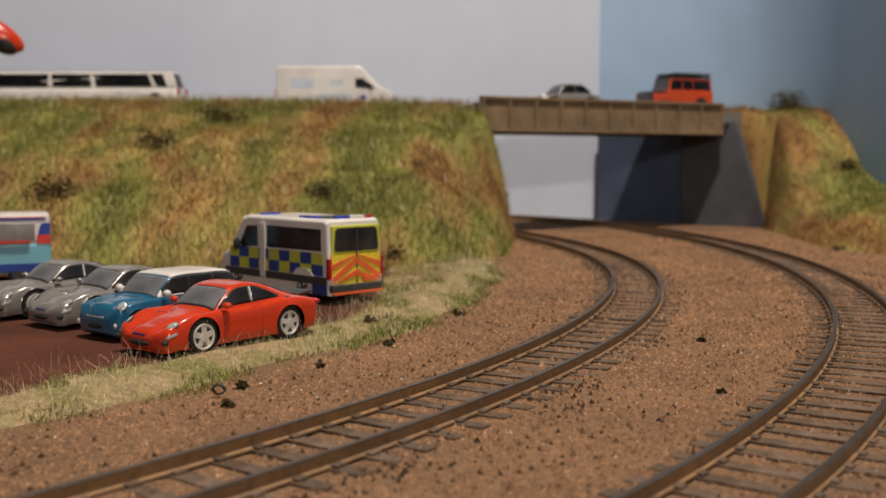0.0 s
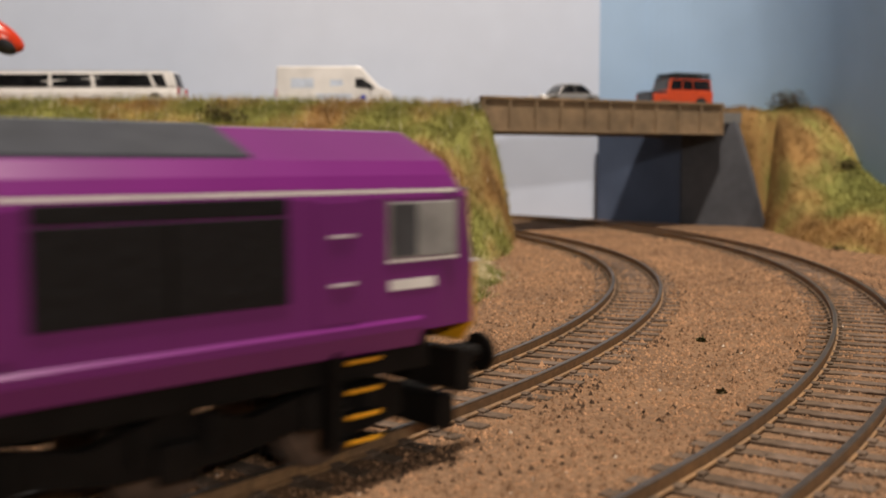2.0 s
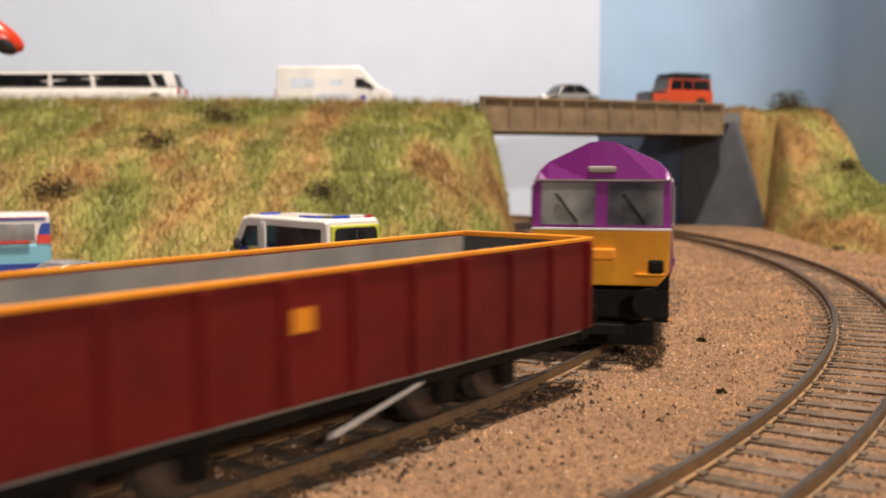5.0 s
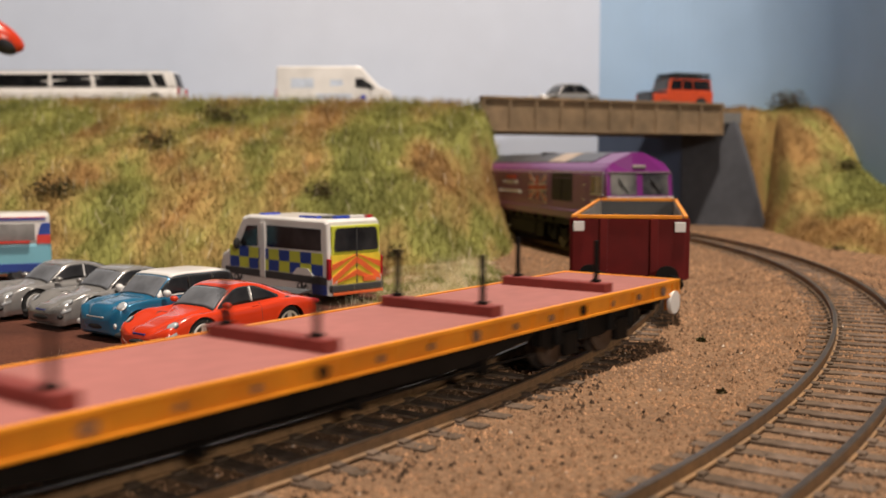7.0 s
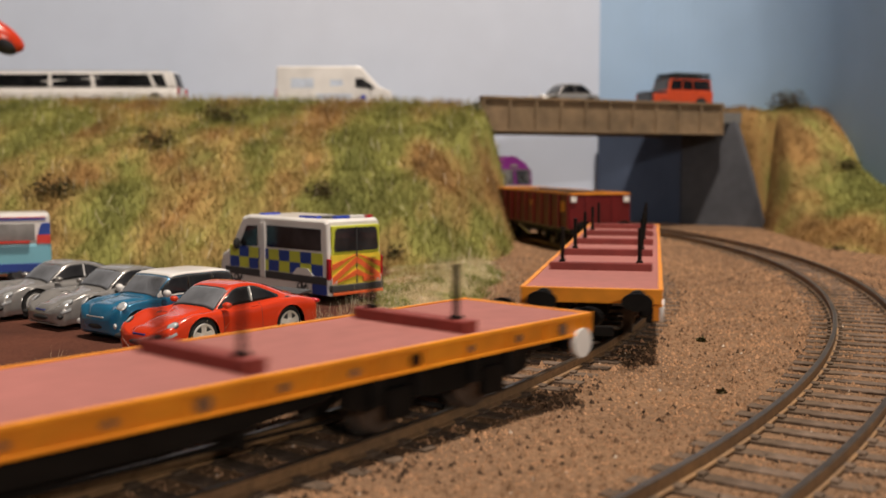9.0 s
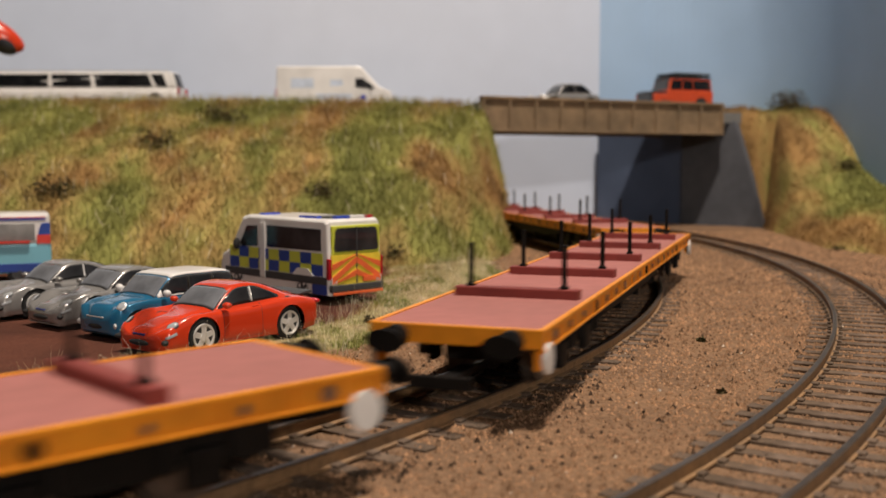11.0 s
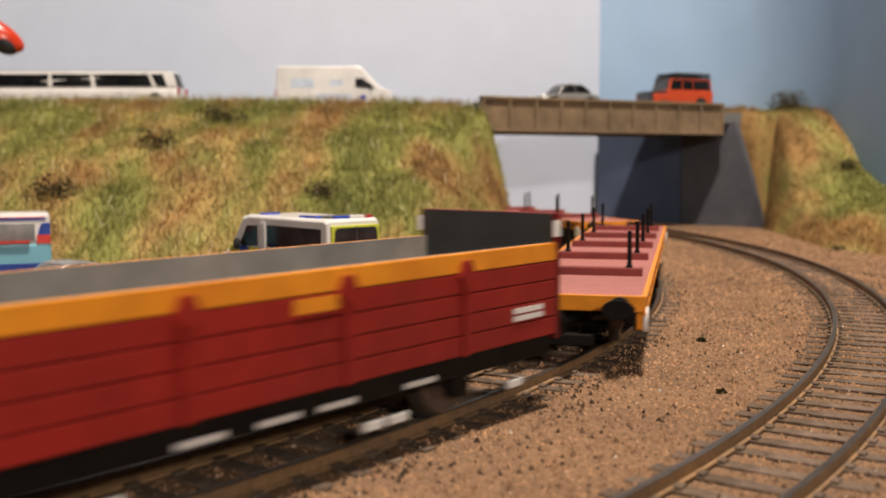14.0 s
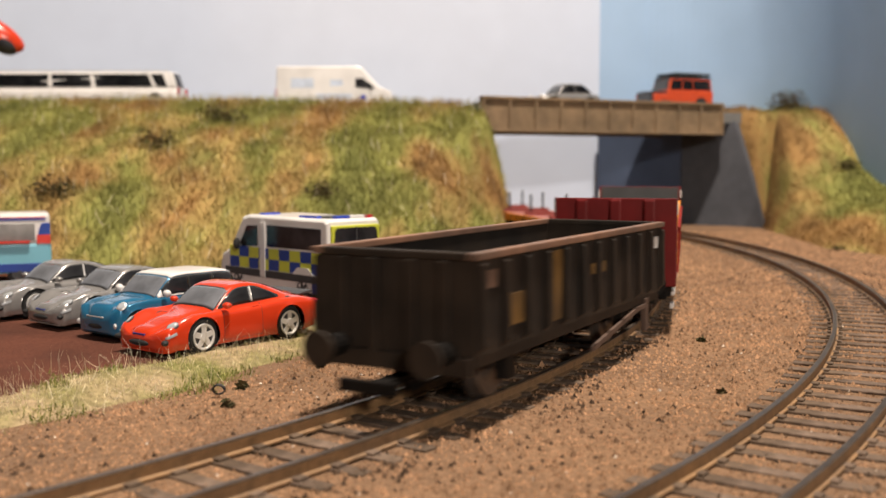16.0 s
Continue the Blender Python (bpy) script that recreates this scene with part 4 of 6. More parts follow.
def flat_wagon(with_box=False):
    ob = empty("flat_wagon", "orange-sided bogie flat wagon with a pinkish-brown deck", "wagon", group="flat wagons of the train")
    half, w = 136, 17.2
    part("deck", box(-half + 0.6, half - 0.6, -w + 1.0, w - 1.0, 13.6, 15.3), DECK_PINK, ob, "pinkish-brown wooden deck")
    for q in (-1, 1):
        beam = part("side_beam", ybox(q, -half, half, w - 1.0, w - 0.35, 11.2, 15.55), ORANGE, ob, "orange side beam of channel section")
        part("lip", ybox(q, -half, half, w - 0.35, w + 0.15, 14.75, 15.55, 0.1), ORANGE, beam)
        part("lip", ybox(q, -half, half, w - 0.35, w + 0.1, 11.2, 11.8, 0.1), ORANGE, beam)
        for k in range(24):
            x = -half + 4 + k * (2 * half - 8) / 23
            part("web_stiffener", ybox(q, x - 0.35, x + 0.35, w - 0.36, w + 0.02, 11.8, 14.75), ORANGE, beam)
    for k in range(19):
        x = -126 + k * 14
        both("lashing_ring", lambda q: tube(x, q * (w - 0.2), 13.2, 0.75 if k % 3 else 1.2, 0.5, "y", 12), BLACK if k % 6 == 3 else RUSTY_RIM, ob)
    for e in (-1, 1):
        part("end_beam", box(min(e * (half - 1), e * (half + 0.4)), max(e * (half - 1), e * (half + 0.4)), -w + 0.02, w - 0.02, 11.8, 15.5, 0.2), ORANGE, ob)
        buffers(ob, e * (half + 0.3), 13.2, r=3.0, oval=True)
        coupling(ob, e * half)
        for q in (-1, 1):
            x = e * (half - 3.5)
            b = tube(x, q * (w - 0.1), 9.7, 3.0, 1.0, "y", 26)
            part("tie_down_wheel", b, WHITE, ob, "white-faced round handwheel")
            part("bracket", box(min(x, x + e * 1.5) - 1.2, max(x, x + e * 1.5) + 0.5, min(q * (w - 2.2), q * (w - 0.7)), max(q * (w - 2.2), q * (w - 0.7)), 7.6, 11.4, 0.2), ORANGE, ob)
        bogie_frame(ob, e * 95, 24, [e * 95 - 12.5, e * 95 + 12.5], 6.0)
    for x in (-91, -43, 5, 53, 101):
        bol = part("bolster", box(x - 1.9, x + 1.9, -w + 2.6, w - 2.6, 15.2, 17.5, 0.3), BOLSTER, ob, "dark red cross bolster")
        for y in (-w + 6.2, w - 6.2):
            b = tube(x, y, 21.8, 0.62, 11.4, "z", 10)
            box(x - 1.0, x + 1.0, y - 0.9, y + 0.9, 16.2, 18.2, 0.2, b)
            part("stanchion", b, BLACK, bol, "thin black upright post")
    both("truss", lambda q: prism([(-76, 13.5), (-76, 11), (-40, 5), (40, 5), (76, 11), (76, 13.5), (70, 11.2), (38, 6.6), (-38, 6.6), (-70, 11.2)], "y", q * 9, q * 10.4), BLACK, ob)
    # fish-bellied sole bars, brake gear and tanks that fill the space below the deck
    both("sole_bar", lambda q: prism([(-74, 11.2), (-66, 8.6), (-44, 6.6), (44, 6.6), (66, 8.6), (74, 11.2)], "y", q * 12.6, q * 13.6), BLACK, ob)
    both("brake_rod", lambda q: prism([(-70, 5.6), (70, 4.4), (70, 4.9), (-70, 6.1)], "y", q * 11.4, q * 11.9), BLACK, ob)
    part("air_tank", tube(28, 3, 6.2, 3.2, 26, "x", 18), BLACK, ob)
    part("brake_cylinder", tube(-32, -3, 6.4, 2.6, 14, "x", 16), BLACK, ob)
    for x in (-58, -20, 14, 52):
        part("cross_member", box(x - 0.8, x + 0.8, -12.6, 12.6, 3.6, 9.0), BLACK, ob)
    if with_box:
        both("equipment_box", lambda q: ybox(q, -26, -4, 10.5, 15.2, 4.0, 9.8, 0.3), MAROON, ob)
    part("centre_sill", box(-130, 130, -4, 4, 8, 13.6), BLACK, ob)
    for k in range(7):
        part("cross_beam", box(-66 + k * 22 - 1, -66 + k * 22 + 1, -15.8, 15.8, 10.5, 13.6), BLACK, ob)
    return ob


flat = flat_wagon()
for back, wagon in ((481.4, flat), (786.4, copy_thing(flat, pose(0, 0, 0))), (1092.4, flat_wagon(True))):
    TRAIN.append((wagon, back, 95))


def plank_wagon():
    ob = empty("plank_wagon", "long red plank-sided open wagon with orange top planks", "wagon")
    half, w = 76, 17.2
    both("side_lining", lambda q: ybox(q, -half + 1.4, half - 1.4, w - 1.6, w - 1.2, 12, 30.2), INSIDE_GREY, ob, "grey worn inner boards")
    part("floor", box(-half + 1, half - 1, -w + 1.6, w - 1.6, 11, 12.4), INSIDE_GREY, ob)
    for q in (-1, 1):
        for k in range(5):
            z0 = 12 + k * 3.66
            part("plank", ybox(q, -half + 1, half - 1, w - 1.2, w, z0 + 0.12, z0 + 3.54, 0.15), ORANGE if k == 4 else SIDE_RED, ob)
        for x in (-45, -15, 15, 45):
            b = prism([(x - 2.2, 26.2), (x - 0.9, 28.9), (x + 0.9, 28.9), (x + 2.2, 26.2), (x + 1.0, 24.8), (x - 1.0, 24.8)], "y", q * w, q * (w + 0.8))
            part("door_catch", b, SIDE_RED, ob)
            part("door_spring", ybox(q, x - 0.8, x + 0.8, w - 0.1, w + 0.5, 12, 26), SIDE_RED, ob)
        for j, (x0, x1) in enumerate(((-69, -61), (-70, -59), (-69, -60), (-67, -62))):
            part("lettering", ybox(q, x0, x1, w + 0.03, w + 0.2, 16.6 + j * 2.4, 18.0 + j * 2.4), FADED_ORANGE, ob, "faded orange bar")
        part("lettering", ybox(q, 4, 13, w + 0.03, w + 0.2, 24.0, 26.2), ORANGE, ob)
        b = bmesh.new()
        for j in range(2):
            ybox(q, 60, 70, w + 0.03, w + 0.2, 16.2 + j * 1.4, 17.2 + j * 1.4, 0, b)
        part("data_panel", b, WHITE, ob, "two white bars")
        part("solebar", ybox(q, -half + 1, half - 1, 14.2, 15.8, 8.0, 12.0, 0.2), BLACK, ob)
        for x in (-64, -33, -27, 22, 28, 62):
            part("step_tip", ybox(q, x - 2.2, x + 2.2, 15.4, 16.6, 3.4, 4.9, 0.2), WHITE, ob, "white-painted footboard end")
        for x in (-12, 2, 14, 34):
            part("tie_bar", ybox(q, x - 4, x + 4, 15.8, 16.3, 8.6, 9.5), WHITE, ob)
    for e in (-1, 1):
        def ex(a, b):
            return min(e * a, e * b), max(e * a, e * b)
        end = part("end_wall", box(*ex(half - 1, half + 0.6), -w, w, 11, 36.0, 0.3), MAROON, ob, "tall maroon end wall")
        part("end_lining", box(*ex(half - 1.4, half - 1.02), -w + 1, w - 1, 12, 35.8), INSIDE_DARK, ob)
        for y in (-9.5, 0, 9.5):
            part("end_rib", box(*ex(half + 0.6, half + 1.8), y - 1.6, y + 1.6, 11.4, 35.6, 0.5), MAROON, end)
        both("corner_plate", lambda q: ybox(q, *ex(half - 2.2, half + 0.2), w - 0.2, w + 0.25, 31.4, 34.6), WHITE, end)
        buffers(ob, e * half, 12.4)
        coupling(ob, e * half)
    four_wheels(ob, (-48, 48), w, 6.4)
    part("centre_sill", box(-70, 70, -5, 5, 7.5, 11.2), BLACK, ob)
    return ob


TRAIN.append((plank_wagon(), 1333.0, 48))


def grimy_wagon():
    ob = empty("ballast_wagon", "grimy black ribbed open wagon with a rusty rim", "wagon")
    half, w = 55, 17.0
    open_box(ob, half, w, 11.5, 29, 1.0, GRIME, GRIME)
    both("top_rim", lambda q: ybox(q, -half - 0.6, half + 0.6, w - 1.6, w + 0.8, 28.8, 30.2, 0.3), RUSTY_RIM, ob, "rubbed rusty top rim")
    for e in (-1, 1):
        def ex(a, b):
            return min(e * a, e * b), max(e * a, e * b)
        part("top_rim", box(*ex(half - 1.4, half + 0.8), -w + 1.7, w - 1.7, 28.8, 30.2, 0.3), GRIME, ob)
        for y in (-11, -4, 4, 11):
            part("end_post", box(*ex(half, half + 1), y - 1.1, y + 1.1, 11, 28.6, 0.2), GRIME, ob)
        part("headstock", box(*ex(half - 2, half + 0.8), -16.2, 16.2, 8.0, 11.4, 0.3), GRIME, ob)
        buffers(ob, e * (half + 0.6), 12.0, GRIME)
        coupling(ob, e * half)
    for k in range(12):
        x = -half + 1.5 + k * (2 * half - 3) / 11
        both("side_post", lambda q: prism([(q * w, 12), (q * (w + 1.5), 13.5), (q * (w + 1.2), 28), (q * w, 28.6)], "x", x - 0.8, x + 0.8), GRIME, ob)
    both("rust_streak", lambda q: ybox(q, -20, -14, w + 0.02, w + 0.2, 13.5, 28), FADED_GOLD, ob, "yellow patch under grime")
    both("lettering", lambda q: ybox(q, -42, -34, w + 0.02, w + 0.25, 15.5, 21.5), FADED_GOLD, ob, "faded yellow bars")
    both("lettering", lambda q: ybox(q, 2, 11, w + 0.02, w + 0.25, 21, 23.4), FADED_GOLD, ob)
    both("data_panel", lambda q: ybox(q, -53, -47, w + 0.02, w + 0.25, 23.5, 26.8), RUSTY_RIM, ob)
    both("data_panel", lambda q: ybox(q, 48, 51.5, w + 0.02, w + 0.25, 23.5, 26.5), WHITE, ob)
    both("solebar", lambda q: ybox(q, -half + 1, half - 1, 14.2, 16.6, 9.4, 11.6, 0.2), GRIME, ob)
    both("brake_lever", lambda q: prism([(4, 3.2), (36, 8.4), (44, 8.6), (44, 9.6), (35, 9.4), (4, 4.4)], "y", q * 16.4, q * 17.2), RUSTY_RIM, ob, "long rusty brake lever")
    both("lever_guard", lambda q: ybox(q, 42, 44, 15.8, 17.4, 2.6, 11, 0.2), RUSTY_RIM, ob)
    four_wheels(ob, (-34, 34), w, 6.4)
    part("centre_sill", box(-50, 50, -5, 5, 7, 10.8), GRIME, ob)
    return ob


TRAIN.append((grimy_wagon(), 1474.0, 34))
# ---- model cars ----
RED_CAR = mat("red_car_paint", (0.62, 0.045, 0.012), 0.22, vary=0.03, scale=60, coat=0.7)
BLUE_CAR = mat("teal_car_paint", (0.025, 0.17, 0.32), 0.2, metal=0.3, vary=0.05, scale=400, coat=0.7)
SILVER_CAR = mat("silver_car_paint", (0.34, 0.33, 0.32), 0.24, metal=0.45, vary=0.06, scale=800, coat=0.5)
WHITE_CAR = mat("white_car_paint", (0.78, 0.76, 0.74), 0.3, vary=0.03, scale=60, coat=0.5)
DARK_CAR = mat("dark_car_paint", (0.03, 0.03, 0.033), 0.25, vary=0.1, scale=60, coat=0.6)
ORANGE_CAR = mat("orange_car_paint", (0.60, 0.075, 0.02), 0.3, vary=0.05, scale=60, coat=0.5)
GLASS = mat("car_glass", (0.012, 0.013, 0.016), 0.06, spec=0.35, vary=0.4, scale=120, second=(0.04, 0.04, 0.043), mix_scale=70)
# paler than the other panes: the windscreens' reflection is put into this grey
SCREEN = mat("windscreen_glass_sheen", (0.17, 0.18, 0.20), 0.08, vary=0.3, scale=100, second=(0.09, 0.095, 0.105), mix_scale=90)
TYRE = mat("tyre", (0.015, 0.015, 0.015), 0.75, vary=0.2, scale=300)
CHROME = mat("bright_metal", (0.74, 0.73, 0.71), 0.3, metal=0.25, vary=0.1, scale=300)
LENS_M = mat("lamp_lens", (0.38, 0.40, 0.42), 0.12, vary=0.2, scale=300, coat=0.8)
RED_LENS = mat("red_lens", (0.45, 0.012, 0.02), 0.2, coat=0.6)
BLUE_LENS = mat("blue_lens", (0.02, 0.06, 0.5), 0.2, coat=0.6)
SQ_BLUE = mat("livery_blue", (0.012, 0.05, 0.30), 0.4)
SQ_YELLOW = mat("livery_lime", (0.58, 0.62, 0.06), 0.4)
HI_YELLOW = mat("reflective_yellow", (0.85, 0.66, 0.06), 0.4)
HI_ORANGE = mat("reflective_orange", (0.85, 0.16, 0.05), 0.4)
SKY_BLUE = mat("pale_blue_paint", (0.20, 0.50, 0.62), 0.35, vary=0.05, scale=60, coat=0.3)
BUMPER = mat("grey_plastic", (0.05, 0.052, 0.056), 0.6, vary=0.15, scale=300)


def smooth_part(name, bm, material, parent, label="", levels=2):
    ob = part(name, bm, material, parent, label, smooth=True)
    mod = ob.modifiers.new("round", "SUBSURF")
    mod.levels = mod.render_levels = levels
    return ob


def hull(stations):
    """The rounded lower body: rows of x, half width, bottom, shoulder and top."""
    rows = []
    for x, w, zb, zs, zt in stations:
        half = [(0, zb), (w * 0.8, zb), (w * 0.98, zb + (zs - zb) * 0.25), (w, zb + (zs - zb) * 0.6), (w * 0.93, zs), (w * 0.62, zt), (0, zt + 0.15)]
        rows.append([(x, y, z) for y, z in half] + [(x, -y, z) for y, z in half[-2:0:-1]])
    return loft(rows)


def shrink(pts, k, out):
    """A pane inside the given face, pushed out along its normal."""
    vs = [Vector(p) for p in pts]
    c = sum(vs, Vector()) / len(vs)
    nrm = (vs[1] - vs[0]).cross(vs[2] - vs[0]).normalized()
    return [tuple(c + (v - c) * k + nrm * out) for v in vs]


def pane(name, pts, material, parent, thick=0.3):
    b = bmesh.new()
    b.faces.new([b.verts.new(p) for p in pts])
    bmesh.ops.solidify(b, geom=b.faces[:], thickness=thick)
    return part(name, b, material, parent)


def glasshouse(parent, f0, f1, r1, r0, zb, zt, wb, wt, zr, paint, posts=(), roof=None, crown=0.5):
    """Cabin in body colour with dark panes a hair proud of it."""
    L = [(f0, wb, zb), (f1, wt, zt), (r1, wt, zt), (r0, wb * 0.94, zr)]
    R = [(x, -y, z) for x, y, z in L]
    b = bmesh.new()
    l, r = [b.verts.new(p) for p in L], [b.verts.new(p) for p in R]
    c0, c1 = b.verts.new((f1, 0, zt + crown)), b.verts.new((r1, 0, zt + crown))
    for fc in ((l[0], l[1], l[2], l[3]), (r[3], r[2], r[1], r[0]), (l[0], r[0], r[1], c0, l[1]), (l[3], l[2], c1, r[2], r[3]), (l[1], c0, c1, l[2]), (c0, r[1], r[2], c1), (l[0], l[3], r[3], r[0])):
        b.faces.new(fc)
    bmesh.ops.recalc_face_normals(b, faces=b.faces)
    bmesh.ops.bevel(b, geom=[e for e in b.edges if e.calc_length() > 1], offset=1.1, segments=4, affect="EDGES", profile=0.5)
    cab = part("cabin", b, paint, parent, smooth=True)
    if roof:
        part("roof_panel", box(r1 + 0.4, f1 - 0.4, -wt + 0.3, wt - 0.3, zt - 0.3, zt + crown + 0.3, 0.3), roof, parent)
    def lerp(a, b_, k):
        return tuple(a[i] + (b_[i] - a[i]) * k for i in range(3))
    edges = [0.03] + list(posts) + [0.97]
    for q in (1, -1):
        for k0, k1 in zip(edges, edges[1:]):
            lo0, lo1 = lerp(L[0], L[3], k0 + 0.012), lerp(L[0], L[3], k1 - 0.012)
            hi0, hi1 = lerp(L[1], L[2], max(0.0, k0 - 0.01)), lerp(L[1], L[2], k1 - 0.02)
            pts = [lerp(lo0, hi0, 0.08), lerp(lo0, hi0, 0.86), lerp(lo1, hi1, 0.86), lerp(lo1, hi1, 0.08)]
            pts = [(x, q * (y + 0.12), z) for x, y, z in pts]
            pane("side_window", pts if q > 0 else pts[::-1], GLASS, parent)
    pts = [(f0, -wb, zb), (f0, wb, zb), (f1, wt, zt), (f1, -wt, zt)]
    pane("windscreen", shrink(pts, 0.88, 0.15), SCREEN, parent)
    pts = [(r0, wb * 0.94, zr), (r0, -wb * 0.94, zr), (r1, -wt, zt), (r1, wt, zt)]
    pane("rear_window", shrink(pts, 0.84, 0.15), GLASS, parent)
    return cab


def car_wheels(parent, xs, w, r, spokes=5, rim=CHROME):
    for x in xs:
        for q in (-1, 1):
            arch = tube(x, q * (w - 1.1), r + 0.3, r + 0.45, 2.6, "y", 30)
            part("wheel_arch", arch, TYRE, parent)
            b = tube(x, q * (w - 1.2), r, r, 3.2, "y", 30)
            bmesh.ops.bevel(b, geom=[e for e in b.edges if len(e.link_faces) == 2 and any(len(f.verts) > 4 for f in e.link_faces)], offset=0.35, segments=2, affect="EDGES")
            wh = part("wheel", b, TYRE, parent)
            y = q * (w + 0.42)
            d = tube(x, y, r, r * 0.68, 0.2, "y", 28)
            part("rim_well", d, BUMPER, wh)
            ring = bmesh.new()
            for k in range(spokes):
                a = k * 2 * math.pi / spokes
                dx, dz = math.cos(a), math.sin(a)
                px, pz = -dz * r * 0.15, dx * r * 0.15
                prism([(x + px, r + pz), (x + dx * r * 0.62 + px * 0.8, r + dz * r * 0.62 + pz * 0.8), (x + dx * r * 0.62 - px * 0.8, r + dz * r * 0.62 - pz * 0.8), (x - px, r - pz)], "y", y, y + q * 0.3, ring)
            tube(x, y + q * 0.2, r, r * 0.2, 0.5, "y", 12, ring)
            n = 28
            outer = [(x + math.cos(k * 6.2832 / n) * r * 0.7, r + math.sin(k * 6.2832 / n) * r * 0.7) for k in range(n)]
            inner = [(x + math.cos(k * 6.2832 / n) * r * 0.58, r + math.sin(k * 6.2832 / n) * r * 0.58) for k in range(n)]
            vo = [[ring.verts.new((p[0], yy, p[1])) for p in pts] for yy, pts in ((y + q * 0.35, outer), (y + q * 0.2, inner))]
            for k in range(n):
                ring.faces.new((vo[0][k], vo[0][(k + 1) % n], vo[1][(k + 1) % n], vo[1][k]))
            part("rim", ring, rim, wh, "bright spoked rim")


def hermite(ts, vals, t):
    """A smooth curve through the given values."""
    m = np.gradient(vals, ts, axis=0)
    i = int(np.clip(np.searchsorted(ts, t) - 1, 0, len(ts) - 2))
    h = ts[i + 1] - ts[i]
    u = (t - ts[i]) / h
    return (2 * u ** 3 - 3 * u ** 2 + 1) * vals[i] + (u ** 3 - 2 * u ** 2 + u) * h * m[i] + (3 * u ** 2 - 2 * u ** 3) * vals[i + 1] + (u ** 3 - u ** 2) * h * m[i + 1]


class Shell:
    """A car's outer skin from cross sections: x, half width, sill, bulge, shoulder, belt width and height, roof width and height."""

    def __init__(self, rows, tall=1.0):
        rows = sorted(rows)
        self.xs = np.array([r[0] for r in rows], float)
        secs = []
        for x, w, zb, zw, zs, wb, zbelt, wr, zr in rows:
            secs.append([(0, zb), (w * 0.84, zb), (w * 0.975, zb + 1.0), (w, zw), (w * 0.965, zs), (wb, zbelt), (wr, zr - 0.8), (wr * 0.58, zr - 0.12), (0, zr)])
        self.p = np.array(secs, float) * (1, tall)
        self.vs = np.arange(9.0)

    def at(self, x, w):
        """w runs over the roof from the sill of one flank (-8) to that of the other (8)."""
        y, z = hermite(self.vs, hermite(self.xs, self.p, x), 8 - abs(w))
        return np.array((x, y if w >= 0 else -y, z))

    def out(self, x, w, d):
        e = 0.05
        n = np.cross(self.at(x + e, w) - self.at(x - e, w), self.at(x, w + e) - self.at(x, w - e))
        n /= np.linalg.norm(n) + 1e-9
        p = self.at(x, w)
        if n @ (p - np.array((x * 0.8, 0, 6.0))) < 0:
            n = -n
        return p + n * d

    def body(self, name, material, parent, wheels, r):
        """The whole skin, with round openings cut for the wheels."""
        xs = np.unique(np.concatenate([np.linspace(self.xs[0], self.xs[-1], 84), self.xs]))
        ws = np.linspace(-8, 8, 81)
        b = bmesh.new()
        grid = [[b.verts.new(self.at(x, w)) for w in ws] for x in xs]
        for a, c in zip(grid, grid[1:]):
            for i in range(len(ws) - 1):
                b.faces.new((a[i], a[i + 1], c[i + 1], c[i]))
        b.faces.new(grid[0])
        b.faces.new(grid[-1])
        gone = []

        def inside(v, wx):
            return abs(v.co.y) > 6.5 and math.hypot(v.co.x - wx, v.co.z - r) < r + 0.55
        for wx in wheels:
            gone += [f for f in b.faces if all(inside(v, wx) for v in f.verts)]
        bmesh.ops.delete(b, geom=gone, context="FACES")
        for wx in wheels:
            for v in b.verts:
                if inside(v, wx):
                    d = Vector((v.co.x - wx, v.co.z - r)).normalized() * (r + 0.55)
                    v.co.x, v.co.z = wx + d.x, r + d.y
        bmesh.ops.remove_doubles(b, verts=b.verts, dist=0.01)
        return part(name, b, material, parent, smooth=True)

    def patch(self, name, x0, x1, lo, hi, out, material, parent, label="", nx=12, nw=8, thick=0.22):
        """A pane or panel that follows the skin; lo and hi bound it across, each a number or a function of x."""
        b = bmesh.new()
        rows = []
        for x in np.linspace(x0, x1, nx):
            a, c = (lo(x) if callable(lo) else lo), (hi(x) if callable(hi) else hi)
            rows.append([b.verts.new(self.out(x, w, out)) for w in np.linspace(a, c, nw)])
        for a, c in zip(rows, rows[1:]):
            for i in range(nw - 1):
                b.faces.new((a[i], a[i + 1], c[i + 1], c[i]))
        bmesh.ops.recalc_face_normals(b, faces=b.faces)
        bmesh.ops.solidify(b, geom=b.faces[:], thickness=thick)
        return part(name, b, material, parent, label, smooth=True)


